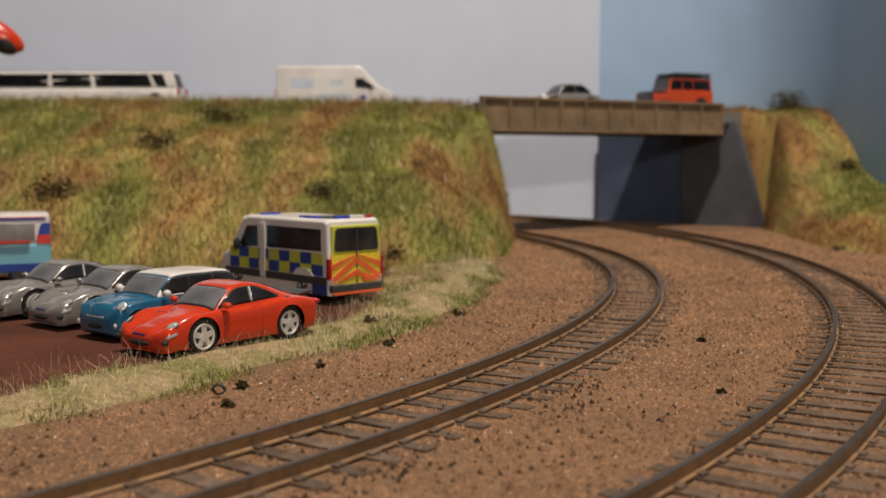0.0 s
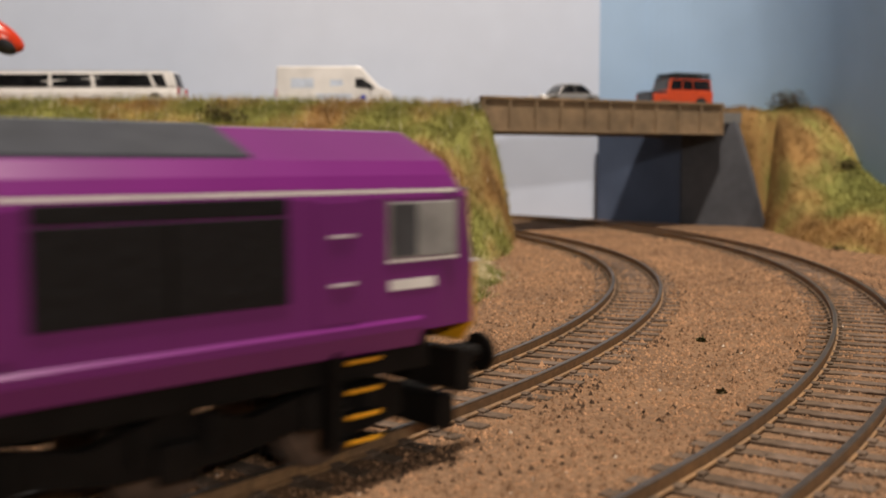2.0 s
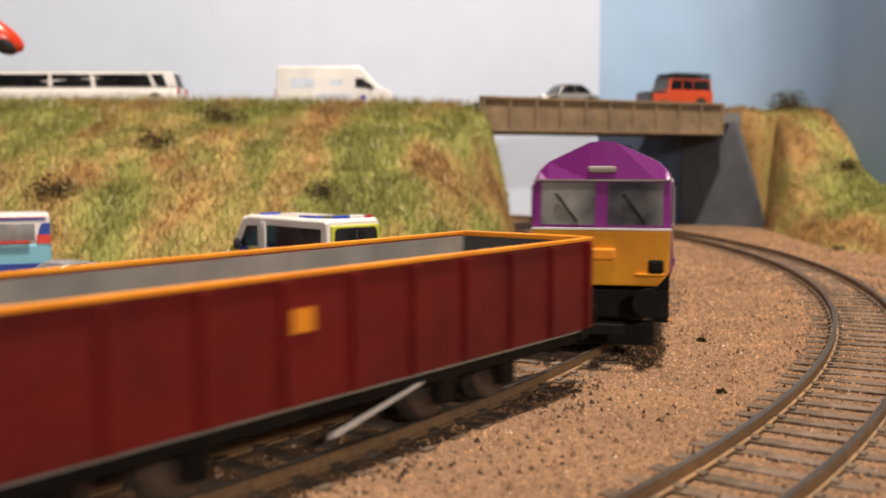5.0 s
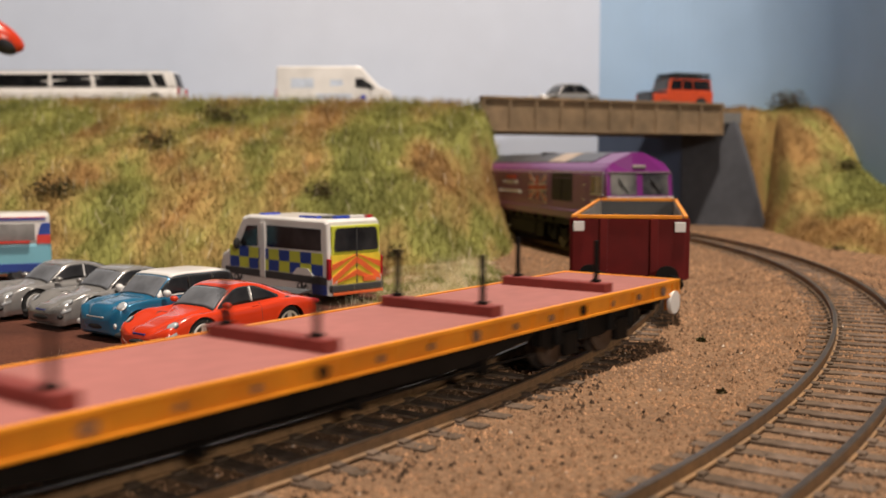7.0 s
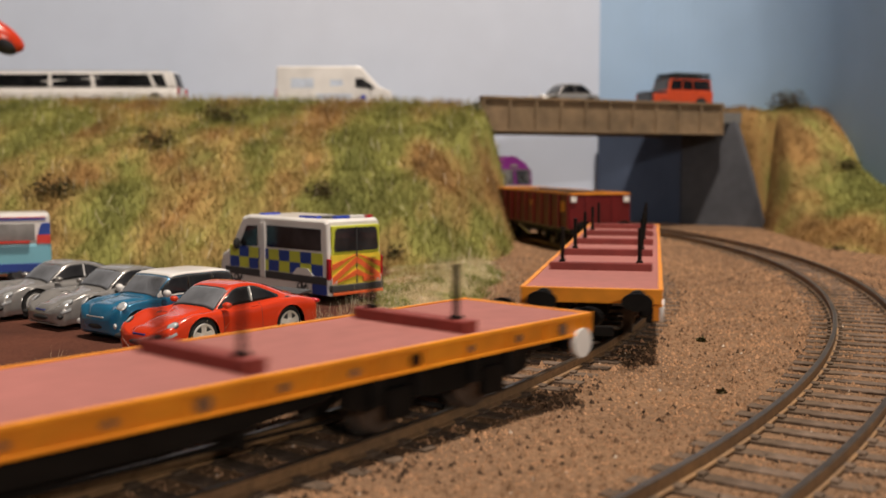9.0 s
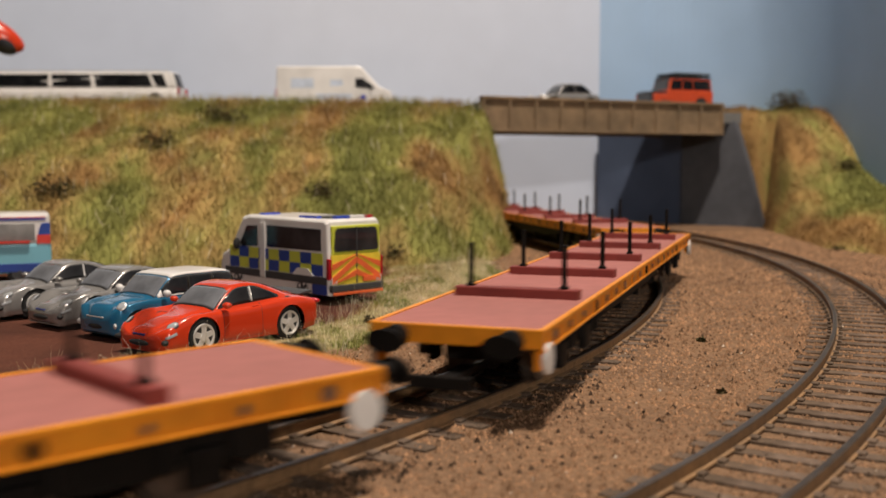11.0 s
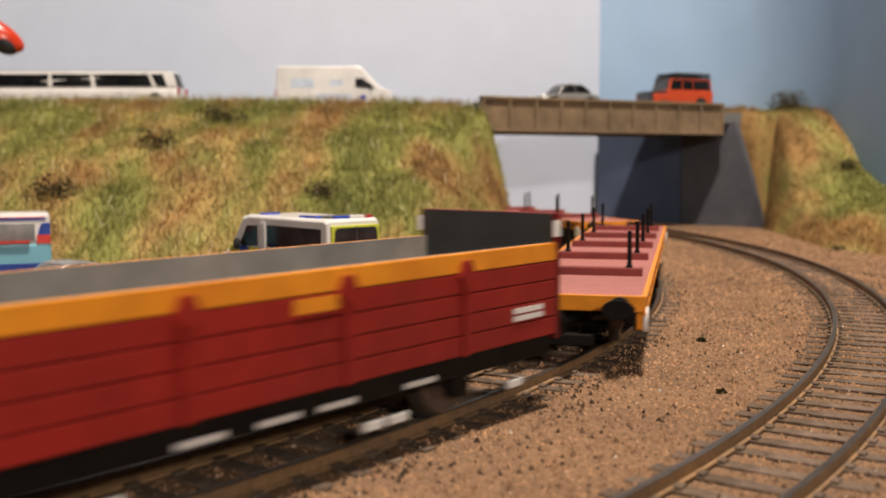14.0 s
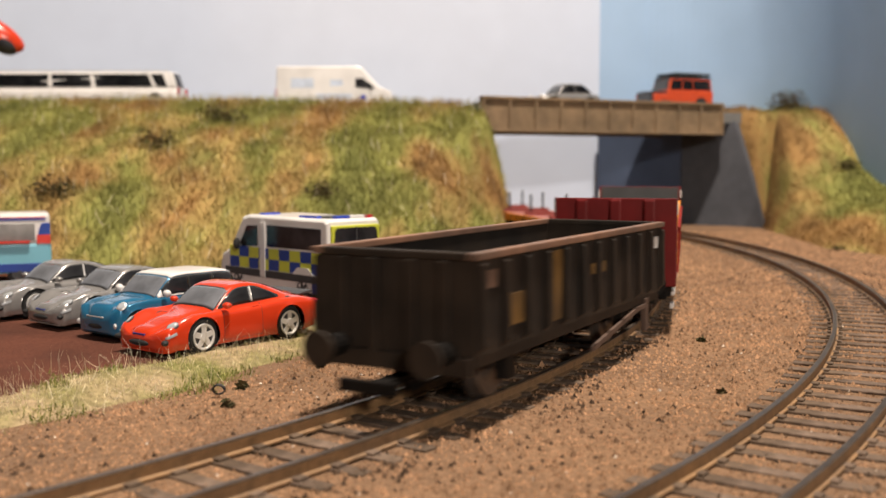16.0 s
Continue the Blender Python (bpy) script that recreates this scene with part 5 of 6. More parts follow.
def skin_wheels(parent, xs, w, r, spokes, rim):
    """Tyre, rim with spokes and hub, and the dark well round each wheel."""
    for x in xs:
        for q in (-1, 1):
            well = tube(x, q * (w - 3.2), r, r + 0.5, 4.2, "y", 32)
            part("wheel_well", well, TYRE, parent)
            b = tube(x, q * (w - 2.0), r, r, 3.4, "y", 36)
            bmesh.ops.bevel(b, geom=[e for e in b.edges if any(len(f.verts) > 4 for f in e.link_faces)], offset=0.4, segments=3, affect="EDGES")
            wh = part("wheel", b, TYRE, parent)
            y = q * (w - 0.28)
            part("rim_well", tube(x, y, r, r * 0.68, 0.2, "y", 28), BUMPER, wh)
            ring = bmesh.new()
            for k in range(spokes):
                a = k * 2 * math.pi / spokes + 0.3
                dx, dz = math.cos(a), math.sin(a)
                px, pz = -dz * r * 0.17, dx * r * 0.17
                prism([(x + px, r + pz), (x + dx * r * 0.64 + px * 0.9, r + dz * r * 0.64 + pz * 0.9), (x + dx * r * 0.64 - px * 0.9, r + dz * r * 0.64 - pz * 0.9), (x - px, r - pz)], "y", y, y + q * 0.3, ring)
            tube(x, y + q * 0.2, r, r * 0.24, 0.5, "y", 14, ring)
            n = 30
            rings = [[ring.verts.new((x + math.cos(k * 6.2832 / n) * r * f, y + q * d, r + math.sin(k * 6.2832 / n) * r * f)) for k in range(n)] for f, d in ((0.74, 0.0), (0.73, 0.4), (0.64, 0.38), (0.6, 0.1))]
            for a, c in zip(rings, rings[1:]):
                for k in range(n):
                    ring.faces.new((a[k], a[(k + 1) % n], c[(k + 1) % n], c[k]))
            part("rim", ring, rim, wh, "bright spoked rim")


def blob(name, at_, size, turn, material, parent, label=""):
    e = bmesh.new()
    bmesh.ops.create_uvsphere(e, u_segments=18, v_segments=10, radius=1.0, matrix=Matrix.LocRotScale(at_, Euler([radians(v) for v in turn]), size))
    return part(name, e, material, parent, label, smooth=True)


SPORTS = Shell([
    (29.6, 7.6, 3.2, 4.4, 5.4, 5.6, 6.0, 3.2, 6.3), (28.7, 9.8, 2.0, 4.4, 6.2, 7.8, 6.9, 4.6, 7.0), (25, 11.3, 1.8, 4.9, 7.9, 9.6, 8.7, 5.6, 8.1), (20, 12.0, 1.8, 5.2, 9.6, 10.0, 10.5, 6.0, 9.5),
    (15, 12.2, 1.8, 5.4, 9.8, 10.0, 10.7, 6.4, 10.3), (11.6, 12.0, 1.8, 5.4, 9.8, 9.9, 10.9, 9.0, 11.3), (8, 11.9, 1.8, 5.4, 9.8, 9.9, 11.1, 8.8, 14.0), (4, 11.8, 1.8, 5.4, 9.8, 9.9, 11.2, 8.3, 16.5),
    (0, 11.8, 1.8, 5.4, 9.9, 9.9, 11.3, 8.2, 17.2), (-4, 11.8, 1.8, 5.4, 10.0, 10.0, 11.5, 8.1, 17.2), (-9, 12.0, 1.8, 5.5, 10.4, 10.1, 11.8, 7.8, 16.4), (-14, 12.6, 1.8, 5.6, 10.9, 10.0, 12.1, 7.3, 15.0),
    (-19, 12.7, 1.8, 5.6, 10.9, 9.5, 12.1, 6.6, 13.5), (-24, 12.2, 2.2, 5.8, 10.4, 8.8, 11.5, 5.6, 12.2), (-28, 11.2, 3.0, 6.0, 9.4, 8.0, 10.3, 5.0, 10.8), (-29.7, 9.6, 4.6, 6.4, 8.0, 7.0, 8.8, 4.5, 9.2)], 1.06)
MINI = Shell([
    (25.2, 7.8, 3.2, 5.0, 6.8, 6.4, 7.7, 3.6, 8.0), (24.2, 9.8, 2.2, 5.2, 8.4, 8.4, 9.5, 5, 9.8), (20, 11.2, 1.8, 5.6, 10.2, 9.9, 11.2, 6, 11.5), (14, 11.6, 1.8, 5.8, 11.0, 10.3, 12.0, 6.6, 12.4), (10, 11.5, 1.8, 5.8, 11.2, 10.3, 12.3, 9.4, 12.8),
    (7, 11.5, 1.8, 5.8, 11.3, 10.3, 12.4, 9.3, 15.8), (3.5, 11.5, 1.8, 5.8, 11.4, 10.3, 12.5, 9.1, 18.6), (0, 11.5, 1.8, 5.8, 11.4, 10.3, 12.5, 9.1, 19.1), (-10, 11.5, 1.8, 5.8, 11.4, 10.3, 12.6, 9.1, 19.2), (-18, 11.5, 1.8, 5.8, 11.4, 10.3, 12.6, 9.0, 19.0),
    (-22, 11.4, 2.0, 5.8, 11.3, 10.1, 12.6, 8.6, 18.0), (-24, 10.9, 2.4, 5.8, 11.0, 9.8, 12.4, 8.0, 15.2), (-25.2, 9.8, 3.4, 5.8, 10.2, 9.0, 11.6, 6.0, 12.2)], 1.02)


def sports_car(paint, label, m, wing=False, rim=CHROME):
    ob = empty("sports_car", label, "car", m @ Matrix.Scale(0.90, 4), "parked model cars")
    S, r = SPORTS, 5.0
    S.body("body", paint, ob, (16.6, -15.9), r)
    skin_wheels(ob, (16.6, -15.9), 11.9, r, 10 if not wing else 5, rim)
    S.patch("windscreen_seal", 4.5, 11.2, -1.98, 1.98, 0.05, TYRE, ob)
    S.patch("windscreen", 5.0, 10.8, -1.86, 1.86, 0.12, SCREEN, ob, "sloping windscreen, pale reflection in its grey", nw=16)
    S.patch("rear_window", -18.6, -9.4, -1.75, 1.75, 0.12, GLASS, ob, nw=14)

    def high(x):
        return float(np.interp(x, (-13.6, -10, -5, 2, 10.2), (2.72, 2.38, 2.14, 2.1, 2.3)))
    for q in (-1, 1):
        S.patch("window_seal", -13.4, 9.8, lambda x: q * (high(x) - 0.06), q * 2.9, 0.05, TYRE, ob)
        S.patch("side_window", -2.4, 8.9, lambda x: q * (high(x) + 0.02), q * 2.82, 0.14, GLASS, ob, "dark side window")
        S.patch("quarter_window", -12.6, -3.0, lambda x: q * (high(x) + 0.02), q * 2.82, 0.14, GLASS, ob, "small dark quarter window")
        S.patch("window_trim", -3.0, -2.5, lambda x: q * high(x), q * 2.85, 0.2, CHROME, ob, nx=3)
        for x in (9.3, -5.2):
            S.patch("door_gap", x, x + 0.14, q * 3.0, q * 6.0, 0.03, TYRE, ob, nx=2, nw=12, thick=0.1)
        S.patch("sill_gap", -5.2, 9.3, q * 5.9, q * 5.95, 0.03, TYRE, ob, nw=2, thick=0.1)
        S.patch("bonnet_gap", 13.0, 27.0, q * 1.55, q * 1.6, 0.03, TYRE, ob, nw=2, thick=0.1)
        p = S.out(25.6, q * 3.1, -0.25)
        blob("headlight_ring", p, (1.95, 1.25, 0.5), (q * -34, 24, q * -20), BUMPER, ob)
        p = S.out(25.7, q * 3.1, 0.0)
        blob("headlight", p, (1.7, 1.0, 0.42), (q * -34, 24, q * -20), LENS_M, ob, "clear oval headlight")
        S.patch("side_marker", 25.2, 28.4, q * 4.35, q * 4.6, 0.12, LENS_M, ob, "slim clear indicator lamp")
        blob("side_intake", S.out(28.5, q * 5.0, 0.0), (1.0, 1.7, 0.8), (0, 0, q * -38), TYRE, ob)
        blob("door_mirror", (8.4, q * 12.0, 12.9), (1.2, 1.5, 0.95), (0, 0, q * 14), paint, ob)
        blob("tail_light", S.out(-28.2, q * 3.6, -0.2), (1.0, 2.2, 0.9), (0, 0, q * 30), RED_LENS, ob)
        S.patch("door_handle", -4.4, -2.0, q * 3.42, q * 3.56, 0.22, paint, ob, nx=4, nw=3)
    blob("centre_intake", (29.5, 0, 4.0), (0.8, 4.6, 0.9), (0, 0, 0), TYRE, ob)
    part("lip", box(24.0, 28.6, -9.4, 9.4, 1.5, 2.2, 0.35), paint, ob)
    part("badge", box(29.2, 29.75, -2.6, 2.6, 6.1, 6.6, 0.1), SQ_BLUE, ob)
    part("underside", box(-26, 26, -9, 9, 1.5, 3.4), TYRE, ob)
    if wing:
        part("spoiler", prism([(-29.0, 12.7), (-28.8, 13.5), (-25, 13.3), (-23.4, 12.7), (-25, 12.4)], "y", -8.2, 8.2, bevel=0.25), BUMPER, ob, "dark grey rear spoiler")
        part("spoiler_base", box(-27.6, -24.6, -6.0, 6.0, 10.6, 12.6, 0.4), BUMPER, ob)
        for q in (-1, 1):
            S.patch("vent", -17.6, -15.6, q * 3.0, q * 3.3, 0.06, TYRE, ob, nx=4, nw=3)
    return ob


HEAD = -127.8
sports_car(RED_CAR, "glossy red model sports car with a dark rear spoiler", pose(-0.0590, 0.2690, PARK_Z * MM, 0, 0, HEAD), wing=True)
sports_car(SILVER_CAR, "silver model sports car parked beside a blue car", pose(-0.0995, 0.3110, PARK_Z * MM, 0, 0, HEAD - 2))
sports_car(SILVER_CAR, "silver model coupe at the end of the row", pose(-0.1235, 0.3280, PARK_Z * MM, 0, 0, HEAD - 3))
sports_car(SQ_BLUE, "dark blue model car at the edge of the car park", pose(-0.1300, 0.2300, PARK_Z * MM, 0, 0, HEAD + 100))


def small_car(m):
    ob = empty("small_car", "teal-blue small model car with a white roof", "car", m @ Matrix.Scale(0.87, 4), "parked model cars")
    S, r = MINI, 4.7
    S.body("body", BLUE_CAR, ob, (16.8, -17.0), r)
    skin_wheels(ob, (16.8, -17.0), 11.3, r, 8, CHROME)
    S.patch("roof", -21.6, 3.6, -1.96, 1.96, 0.22, WHITE_CAR, ob, "white roof", nw=16)
    S.patch("windscreen", 4.2, 9.6, -1.88, 1.88, 0.14, SCREEN, ob, "upright windscreen, pale reflection in its grey", nw=16)
    S.patch("rear_window", -24.0, -22.4, -1.75, 1.75, 0.14, GLASS, ob, nw=14)
    for q in (-1, 1):
        S.patch("window_seal", -22.6, 9.0, q * 2.02, q * 2.92, 0.06, TYRE, ob, nx=24)
        for x0, x1 in ((-3.2, 7.4), (-12.6, -3.9), (-21.8, -13.4)):
            S.patch("side_window", x0, x1, q * 2.12, q * 2.84, 0.16, GLASS, ob, "dark side window")
        S.patch("pillar", 7.5, 9.2, q * 2.02, q * 2.92, 0.2, WHITE_CAR, ob, nx=4)
        S.patch("belt_trim", -23.4, 9.4, q * 2.9, q * 3.02, 0.16, CHROME, ob, "bright trim under the windows", nx=24, nw=3)
        for x in (8.2, -6.0):
            S.patch("door_gap", x, x + 0.14, q * 3.05, q * 6.0, 0.03, TYRE, ob, nx=2, nw=12, thick=0.1)
        p = S.out(22.2, q * 3.0, 0.0)
        blob("headlight_ring", p, (1.75, 1.5, 0.45), (q * -28, 40, q * -12), CHROME, ob)
        blob("headlight", S.out(22.4, q * 3.0, 0.15), (1.45, 1.2, 0.45), (q * -28, 40, q * -12), LENS_M, ob, "round headlight")
        blob("door_mirror", (7.4, q * 12.6, 13.9), (1.2, 1.5, 1.25), (0, 0, 0), WHITE_CAR, ob, "white mirror")
        blob("fog_lamp", S.out(24.4, q * 5.0, 0.05), (0.5, 1.0, 0.9), (0, 0, q * -25), CHROME, ob)
        part("tail_light", box(-25.2, -24.2, q * 8.6 - 1, q * 8.6 + 1, 7, 10, 0.3), RED_LENS, ob)
        S.patch("bonnet_gap", 11.5, 23.0, q * 2.1, q * 2.15, 0.03, TYRE, ob, nw=2, thick=0.1)
    blob("grille", (24.7, 0, 4.6), (0.8, 4.8, 1.0), (0, 0, 0), TYRE, ob)
    part("badge", box(24.6, 25.3, -4.4, 4.4, 7.4, 7.8, 0.1), CHROME, ob)
    part("underside", box(-22, 22, -9, 9, 1.5, 3.2), TYRE, ob)
    return ob


small_car(pose(-0.0805, 0.2880, PARK_Z * MM, 0, 0, HEAD))


def van_shell(parent, L, w, z0, top, nose, screen, paint):
    """Box-bodied van, front at +x, with a sloping nose, rounded over."""
    h = L / 2
    side = [(-h, z0), (-h - 0.2, z0 + 6), (-h + 0.6, top - 1.0), (-h + 2.0, top), (h - nose - screen - 4, top + 0.2), (h - nose - screen, top - 0.7), (h - nose, z0 + (top - z0) * 0.53), (h - 1.2, z0 + (top - z0) * 0.40), (h, z0 + (top - z0) * 0.22), (h - 0.3, z0)]
    ys = [(-w, 0.9), (-w * 0.9, 0.0), (w * 0.9, 0.0), (w, 0.9)]
    rings = []
    mid = ((-h + h) / 2, (z0 + top) / 2)
    for y, inn in ys:
        rings.append([(x + (inn if x < 0 else -inn) * 0.6, y, z - (inn if z > mid[1] else 0) * 0.8) for x, z in side])
    b = loft(rings, closed=True)
    bmesh.ops.recalc_face_normals(b, faces=b.faces)
    bmesh.ops.bevel(b, geom=[e for e in b.edges if abs(e.verts[0].co.y) + abs(e.verts[1].co.y) > w * 1.85 and abs(e.verts[0].co.y - e.verts[1].co.y) < 0.1], offset=0.7, segments=3, affect="EDGES", profile=0.6)
    return part("body", b, paint, parent, smooth=False), side


def side_pane(parent, name, pts, w, q, material, t=0.25):
    b = prism(pts, "y", q * (w - 0.3), q * (w + t))
    return part(name, b, material, parent)


def police_van(m):
    ob = empty("police_van", "white model van with blue and lime checks and striped rear", "van", m)
    L, w, z0, top = 66, 11.75, 3.2, 29.0
    van_shell(ob, L, w, z0, top, 7, 8, WHITE_CAR)
    h = L / 2
    car_wheels(ob, (20.5, -18.5), w - 0.6, 4.5, rim=BUMPER)
    for q in (-1, 1):
        side_pane(ob, "side_window", [(-h + 4, 18.2), (-h + 4, 25.6), (2, 25.8), (2, 18.0)], w, q, GLASS)
        side_pane(ob, "cab_window", [(8, 18), (8, 25.4), (14.5, 25.2), (19.2, 18.6), (18, 17.4)], w, q, GLASS)
        for k in range(9):
            for j in range(2):
                x0 = -h + 3.2 + k * 6.2
                x1 = min(x0 + 6.2, 27.5)
                z = 9.6 + j * 3.9
                side_pane(ob, "livery_square", [(x0, z), (x0, z + 3.9), (x1, z + 3.9), (x1, z)], w, q, SQ_YELLOW if (k + j) % 2 else SQ_BLUE, 0.12)
        side_pane(ob, "sill_strip", [(-h + 1, 6.8), (-h + 1, 9.4), (29, 9.4), (29, 6.8)], w, q, BUMPER, 0.3)
        side_pane(ob, "door_pillar", [(3.2, 7), (3.2, 26.4), (6.2, 26.6), (6.2, 7)], w, q, WHITE_CAR, 0.5)
        side_pane(ob, "wheel_flare", [(-25, 9.4), (-22, 11.8), (-16, 11.8), (-13, 9.4)], w, q, WHITE_CAR, 0.45)
        side_pane(ob, "sill", [(-h + 1, 3.4), (-h + 1, 6.8), (-24, 6.8), (-24, 3.4)], w, q, SQ_BLUE, 0.2)
        part("tail_light", box(-h - 0.5, -h + 1.2, min(q * 10.6, q * 12.0), max(q * 10.6, q * 12.0), 8.6, 15.8, 0.3), RED_LENS, ob)
        e = bmesh.new()
        bmesh.ops.create_uvsphere(e, u_segments=12, v_segments=8, radius=1.0, matrix=Matrix.LocRotScale((19, q * 13.4, 18.4), None, (0.9, 1.4, 2.2)))
        part("door_mirror", e, TYRE, ob)
        part("headlight", box(29.6, 32.4, q * 8.6 - 2, q * 8.6 + 2, 11, 14, 0.6), LENS_M, ob)
    x = -h - 0.15
    # rear: yellow panel with slanted orange bars, two dark windows
    part("rear_panel", box(x - 0.35, x + 0.4, -10.8, 10.8, 6.8, 17.0), HI_YELLOW, ob)
    part("window_surround", box(x - 0.2, x + 0.9, -10.6, 10.6, 17.0, 26.8, 0.4), SQ_YELLOW, ob)
    part("corner_plate", box(x - 0.5, x + 0.2, -11.0, -8.6, 7.0, 9.4), WHITE_CAR, ob)
    part("corner_plate", box(x - 0.5, x + 0.2, 8.6, 11.0, 7.0, 9.4), WHITE_CAR, ob)
    for k in range(-1, 4):
        for q in (-1, 1):
            z0 = 3.4 + k * 4.4
            run = [(0.0, z0 + 6.2), (0.0, z0 + 8.4), (10.7, z0 + 1.7), (10.7, z0 - 0.5)]
            run = [(q * y, min(max(z, 7.0), 16.9)) for y, z in run]
            if len({z for _, z in run}) > 2:
                part("stripe", prism(run, "x", x - 0.6, x - 0.36), HI_ORANGE, ob)
    part("rear_window", prism([(-9.4, 18.0), (-9.8, 19.0), (-9.2, 25.0), (-8.2, 26.0), (8.2, 26.0), (9.2, 25.0), (9.8, 19.0), (9.4, 18.0)], "x", x - 0.5, x + 0.6), GLASS, ob, "wide dark rear window")
    part("door_split", box(x - 0.6, x + 0.2, -0.2, 0.2, 7.0, 26.2), BUMPER, ob)
    part("bumper", box(x - 1.4, x + 1, -11.4, 11.4, 4.4, 6.8, 0.4), BUMPER, ob)
    part("bumper_stripe", box(x - 1.6, x - 1.1, -11, 11, 3.4, 4.3, 0.1), HI_ORANGE, ob)
    part("number_plate", box(x - 0.9, x - 0.5, -8.4, -2.6, 7.4, 9.0), HI_ORANGE, ob)
    part("light_bar", box(-28, -18, -7, 7, 28.4, 29.6, 0.3), BUMPER, ob)
    for y0, y1, mm_ in ((-9.6, -6.2, RED_LENS), (-6.0, 0.4, WHITE), (0.6, 6.6, BLUE_LENS)):
        part("beacon", box(-31.0, -28.6, y0, y1, 28.4, 30.0, 0.3), mm_, ob)
    part("beacon", box(-24, -14, 7.5, 9.8, 28.4, 29.8, 0.3), BLUE_LENS, ob)
    part("beacon", box(8, 11.5, 1.5, 8.5, 28.2, 29.8, 0.4), BLUE_LENS, ob, "blue roof light")
    pane("windscreen", [(18.6, -10.0, 26.6), (25.4, -10.0, 17.8), (25.4, 10.0, 17.8), (18.6, 10.0, 26.6)], GLASS, ob)
    return ob


police_van(pose(-0.0533, 0.3694, PARK_Z * MM, 0, 0, 135))


def ice_cream_van(m):
    ob = empty("ice_cream_van", "white and pale blue model ice cream van with red trim", "van", m)
    part("body", box(-30, 30, -12, 12, 4, 16, 1.2), SKY_BLUE, ob)
    part("upper_body", box(-29.8, 26, -11.8, 11.8, 15.2, 28, 1.8), WHITE_CAR, ob, "white upper body")
    for q in (-1, 1):
        part("serving_window", ybox(q, -24, 10, 11.4, 12.1, 17, 24, 0.3), CAB_PALE, ob, "large sliding side window")
        part("window_post", ybox(q, -8, -7, 11.8, 12.3, 17, 24), WHITE_CAR, ob)
        part("stripe", ybox(q, -28, 24, 11.6, 12.05, 25.2, 26.0), SQ_BLUE, ob)
        part("stripe", ybox(q, -28, 24, 11.6, 12.05, 26.1, 26.5), RED_LENS, ob)
        part("trim", prism([(-29.6, 17), (-29.6, 24), (-26.4, 24), (-25.2, 20.5), (-25.2, 17)], "y", q * 11.7, q * 12.15), SQ_BLUE, ob)
        part("trim", ybox(q, -29.7, -24.6, 11.9, 12.25, 15.8, 19.4), FLAG_RED, ob, "red trim panel")
        part("sill", ybox(q, -29.4, 29, 11.8, 12.2, 4.6, 8.0, 0.2), SQ_BLUE, ob)
        part("counter", ybox(q, -22, 8, 11.8, 13.2, 16.2, 17), FLAG_RED, ob)
    car_wheels(ob, (19, -18), 11.4, 4.4, rim=BUMPER)
    return ob


ice_cream_van(pose(-0.1900, 0.4060, PARK_Z * MM, 0, 0, 203))


def limousine(m):
    ob = empty("limousine", "long white model stretch limousine on the road", "car", m)
    h = 92
    st = [(h, 10, 5, 10, 11), (h - 1.5, 12, 4, 14, 14.5), (h - 14, 12.6, 4, 15.5, 15.5), (h - 22, 12.6, 4, 16, 16), (0, 12.6, 4, 16, 16), (-h + 12, 12.6, 4, 16, 16), (-h + 2, 12.4, 4, 15.6, 16), (-h, 11.2, 5, 14, 15)]
    smooth_part("body", hull(st), WHITE_CAR, ob)
    glasshouse(ob, h - 20, h - 26, -h + 5.5, -h + 1.8, 15.4, 27.4, 12.0, 10.8, 15.6, WHITE_CAR, posts=(0.1, 0.42, 0.62, 0.9))
    car_wheels(ob, (h - 16, -h + 18), 12.2, 5.6)
    part("underside", box(-h + 4, h - 4, -10, 10, 3, 6), BUMPER, ob)
    for q in (-1, 1):
        part("tail_light", box(-h - 0.2, -h + 1.4, min(q * 10.6, q * 12.4), max(q * 10.6, q * 12.4), 11, 16, 0.3), RED_LENS, ob)
        part("roof_rail", ybox(q, -h + 8, h - 30, 9.6, 10.2, 27.8, 28.5), CHROME, ob)
        part("side_trim", ybox(q, -h + 3, h - 6, 12.3, 12.75, 7, 8, 0.1), CHROME, ob)
    return ob


limousine(pose(-0.2880, 0.7720, 0.0865, 0, 0, 180))


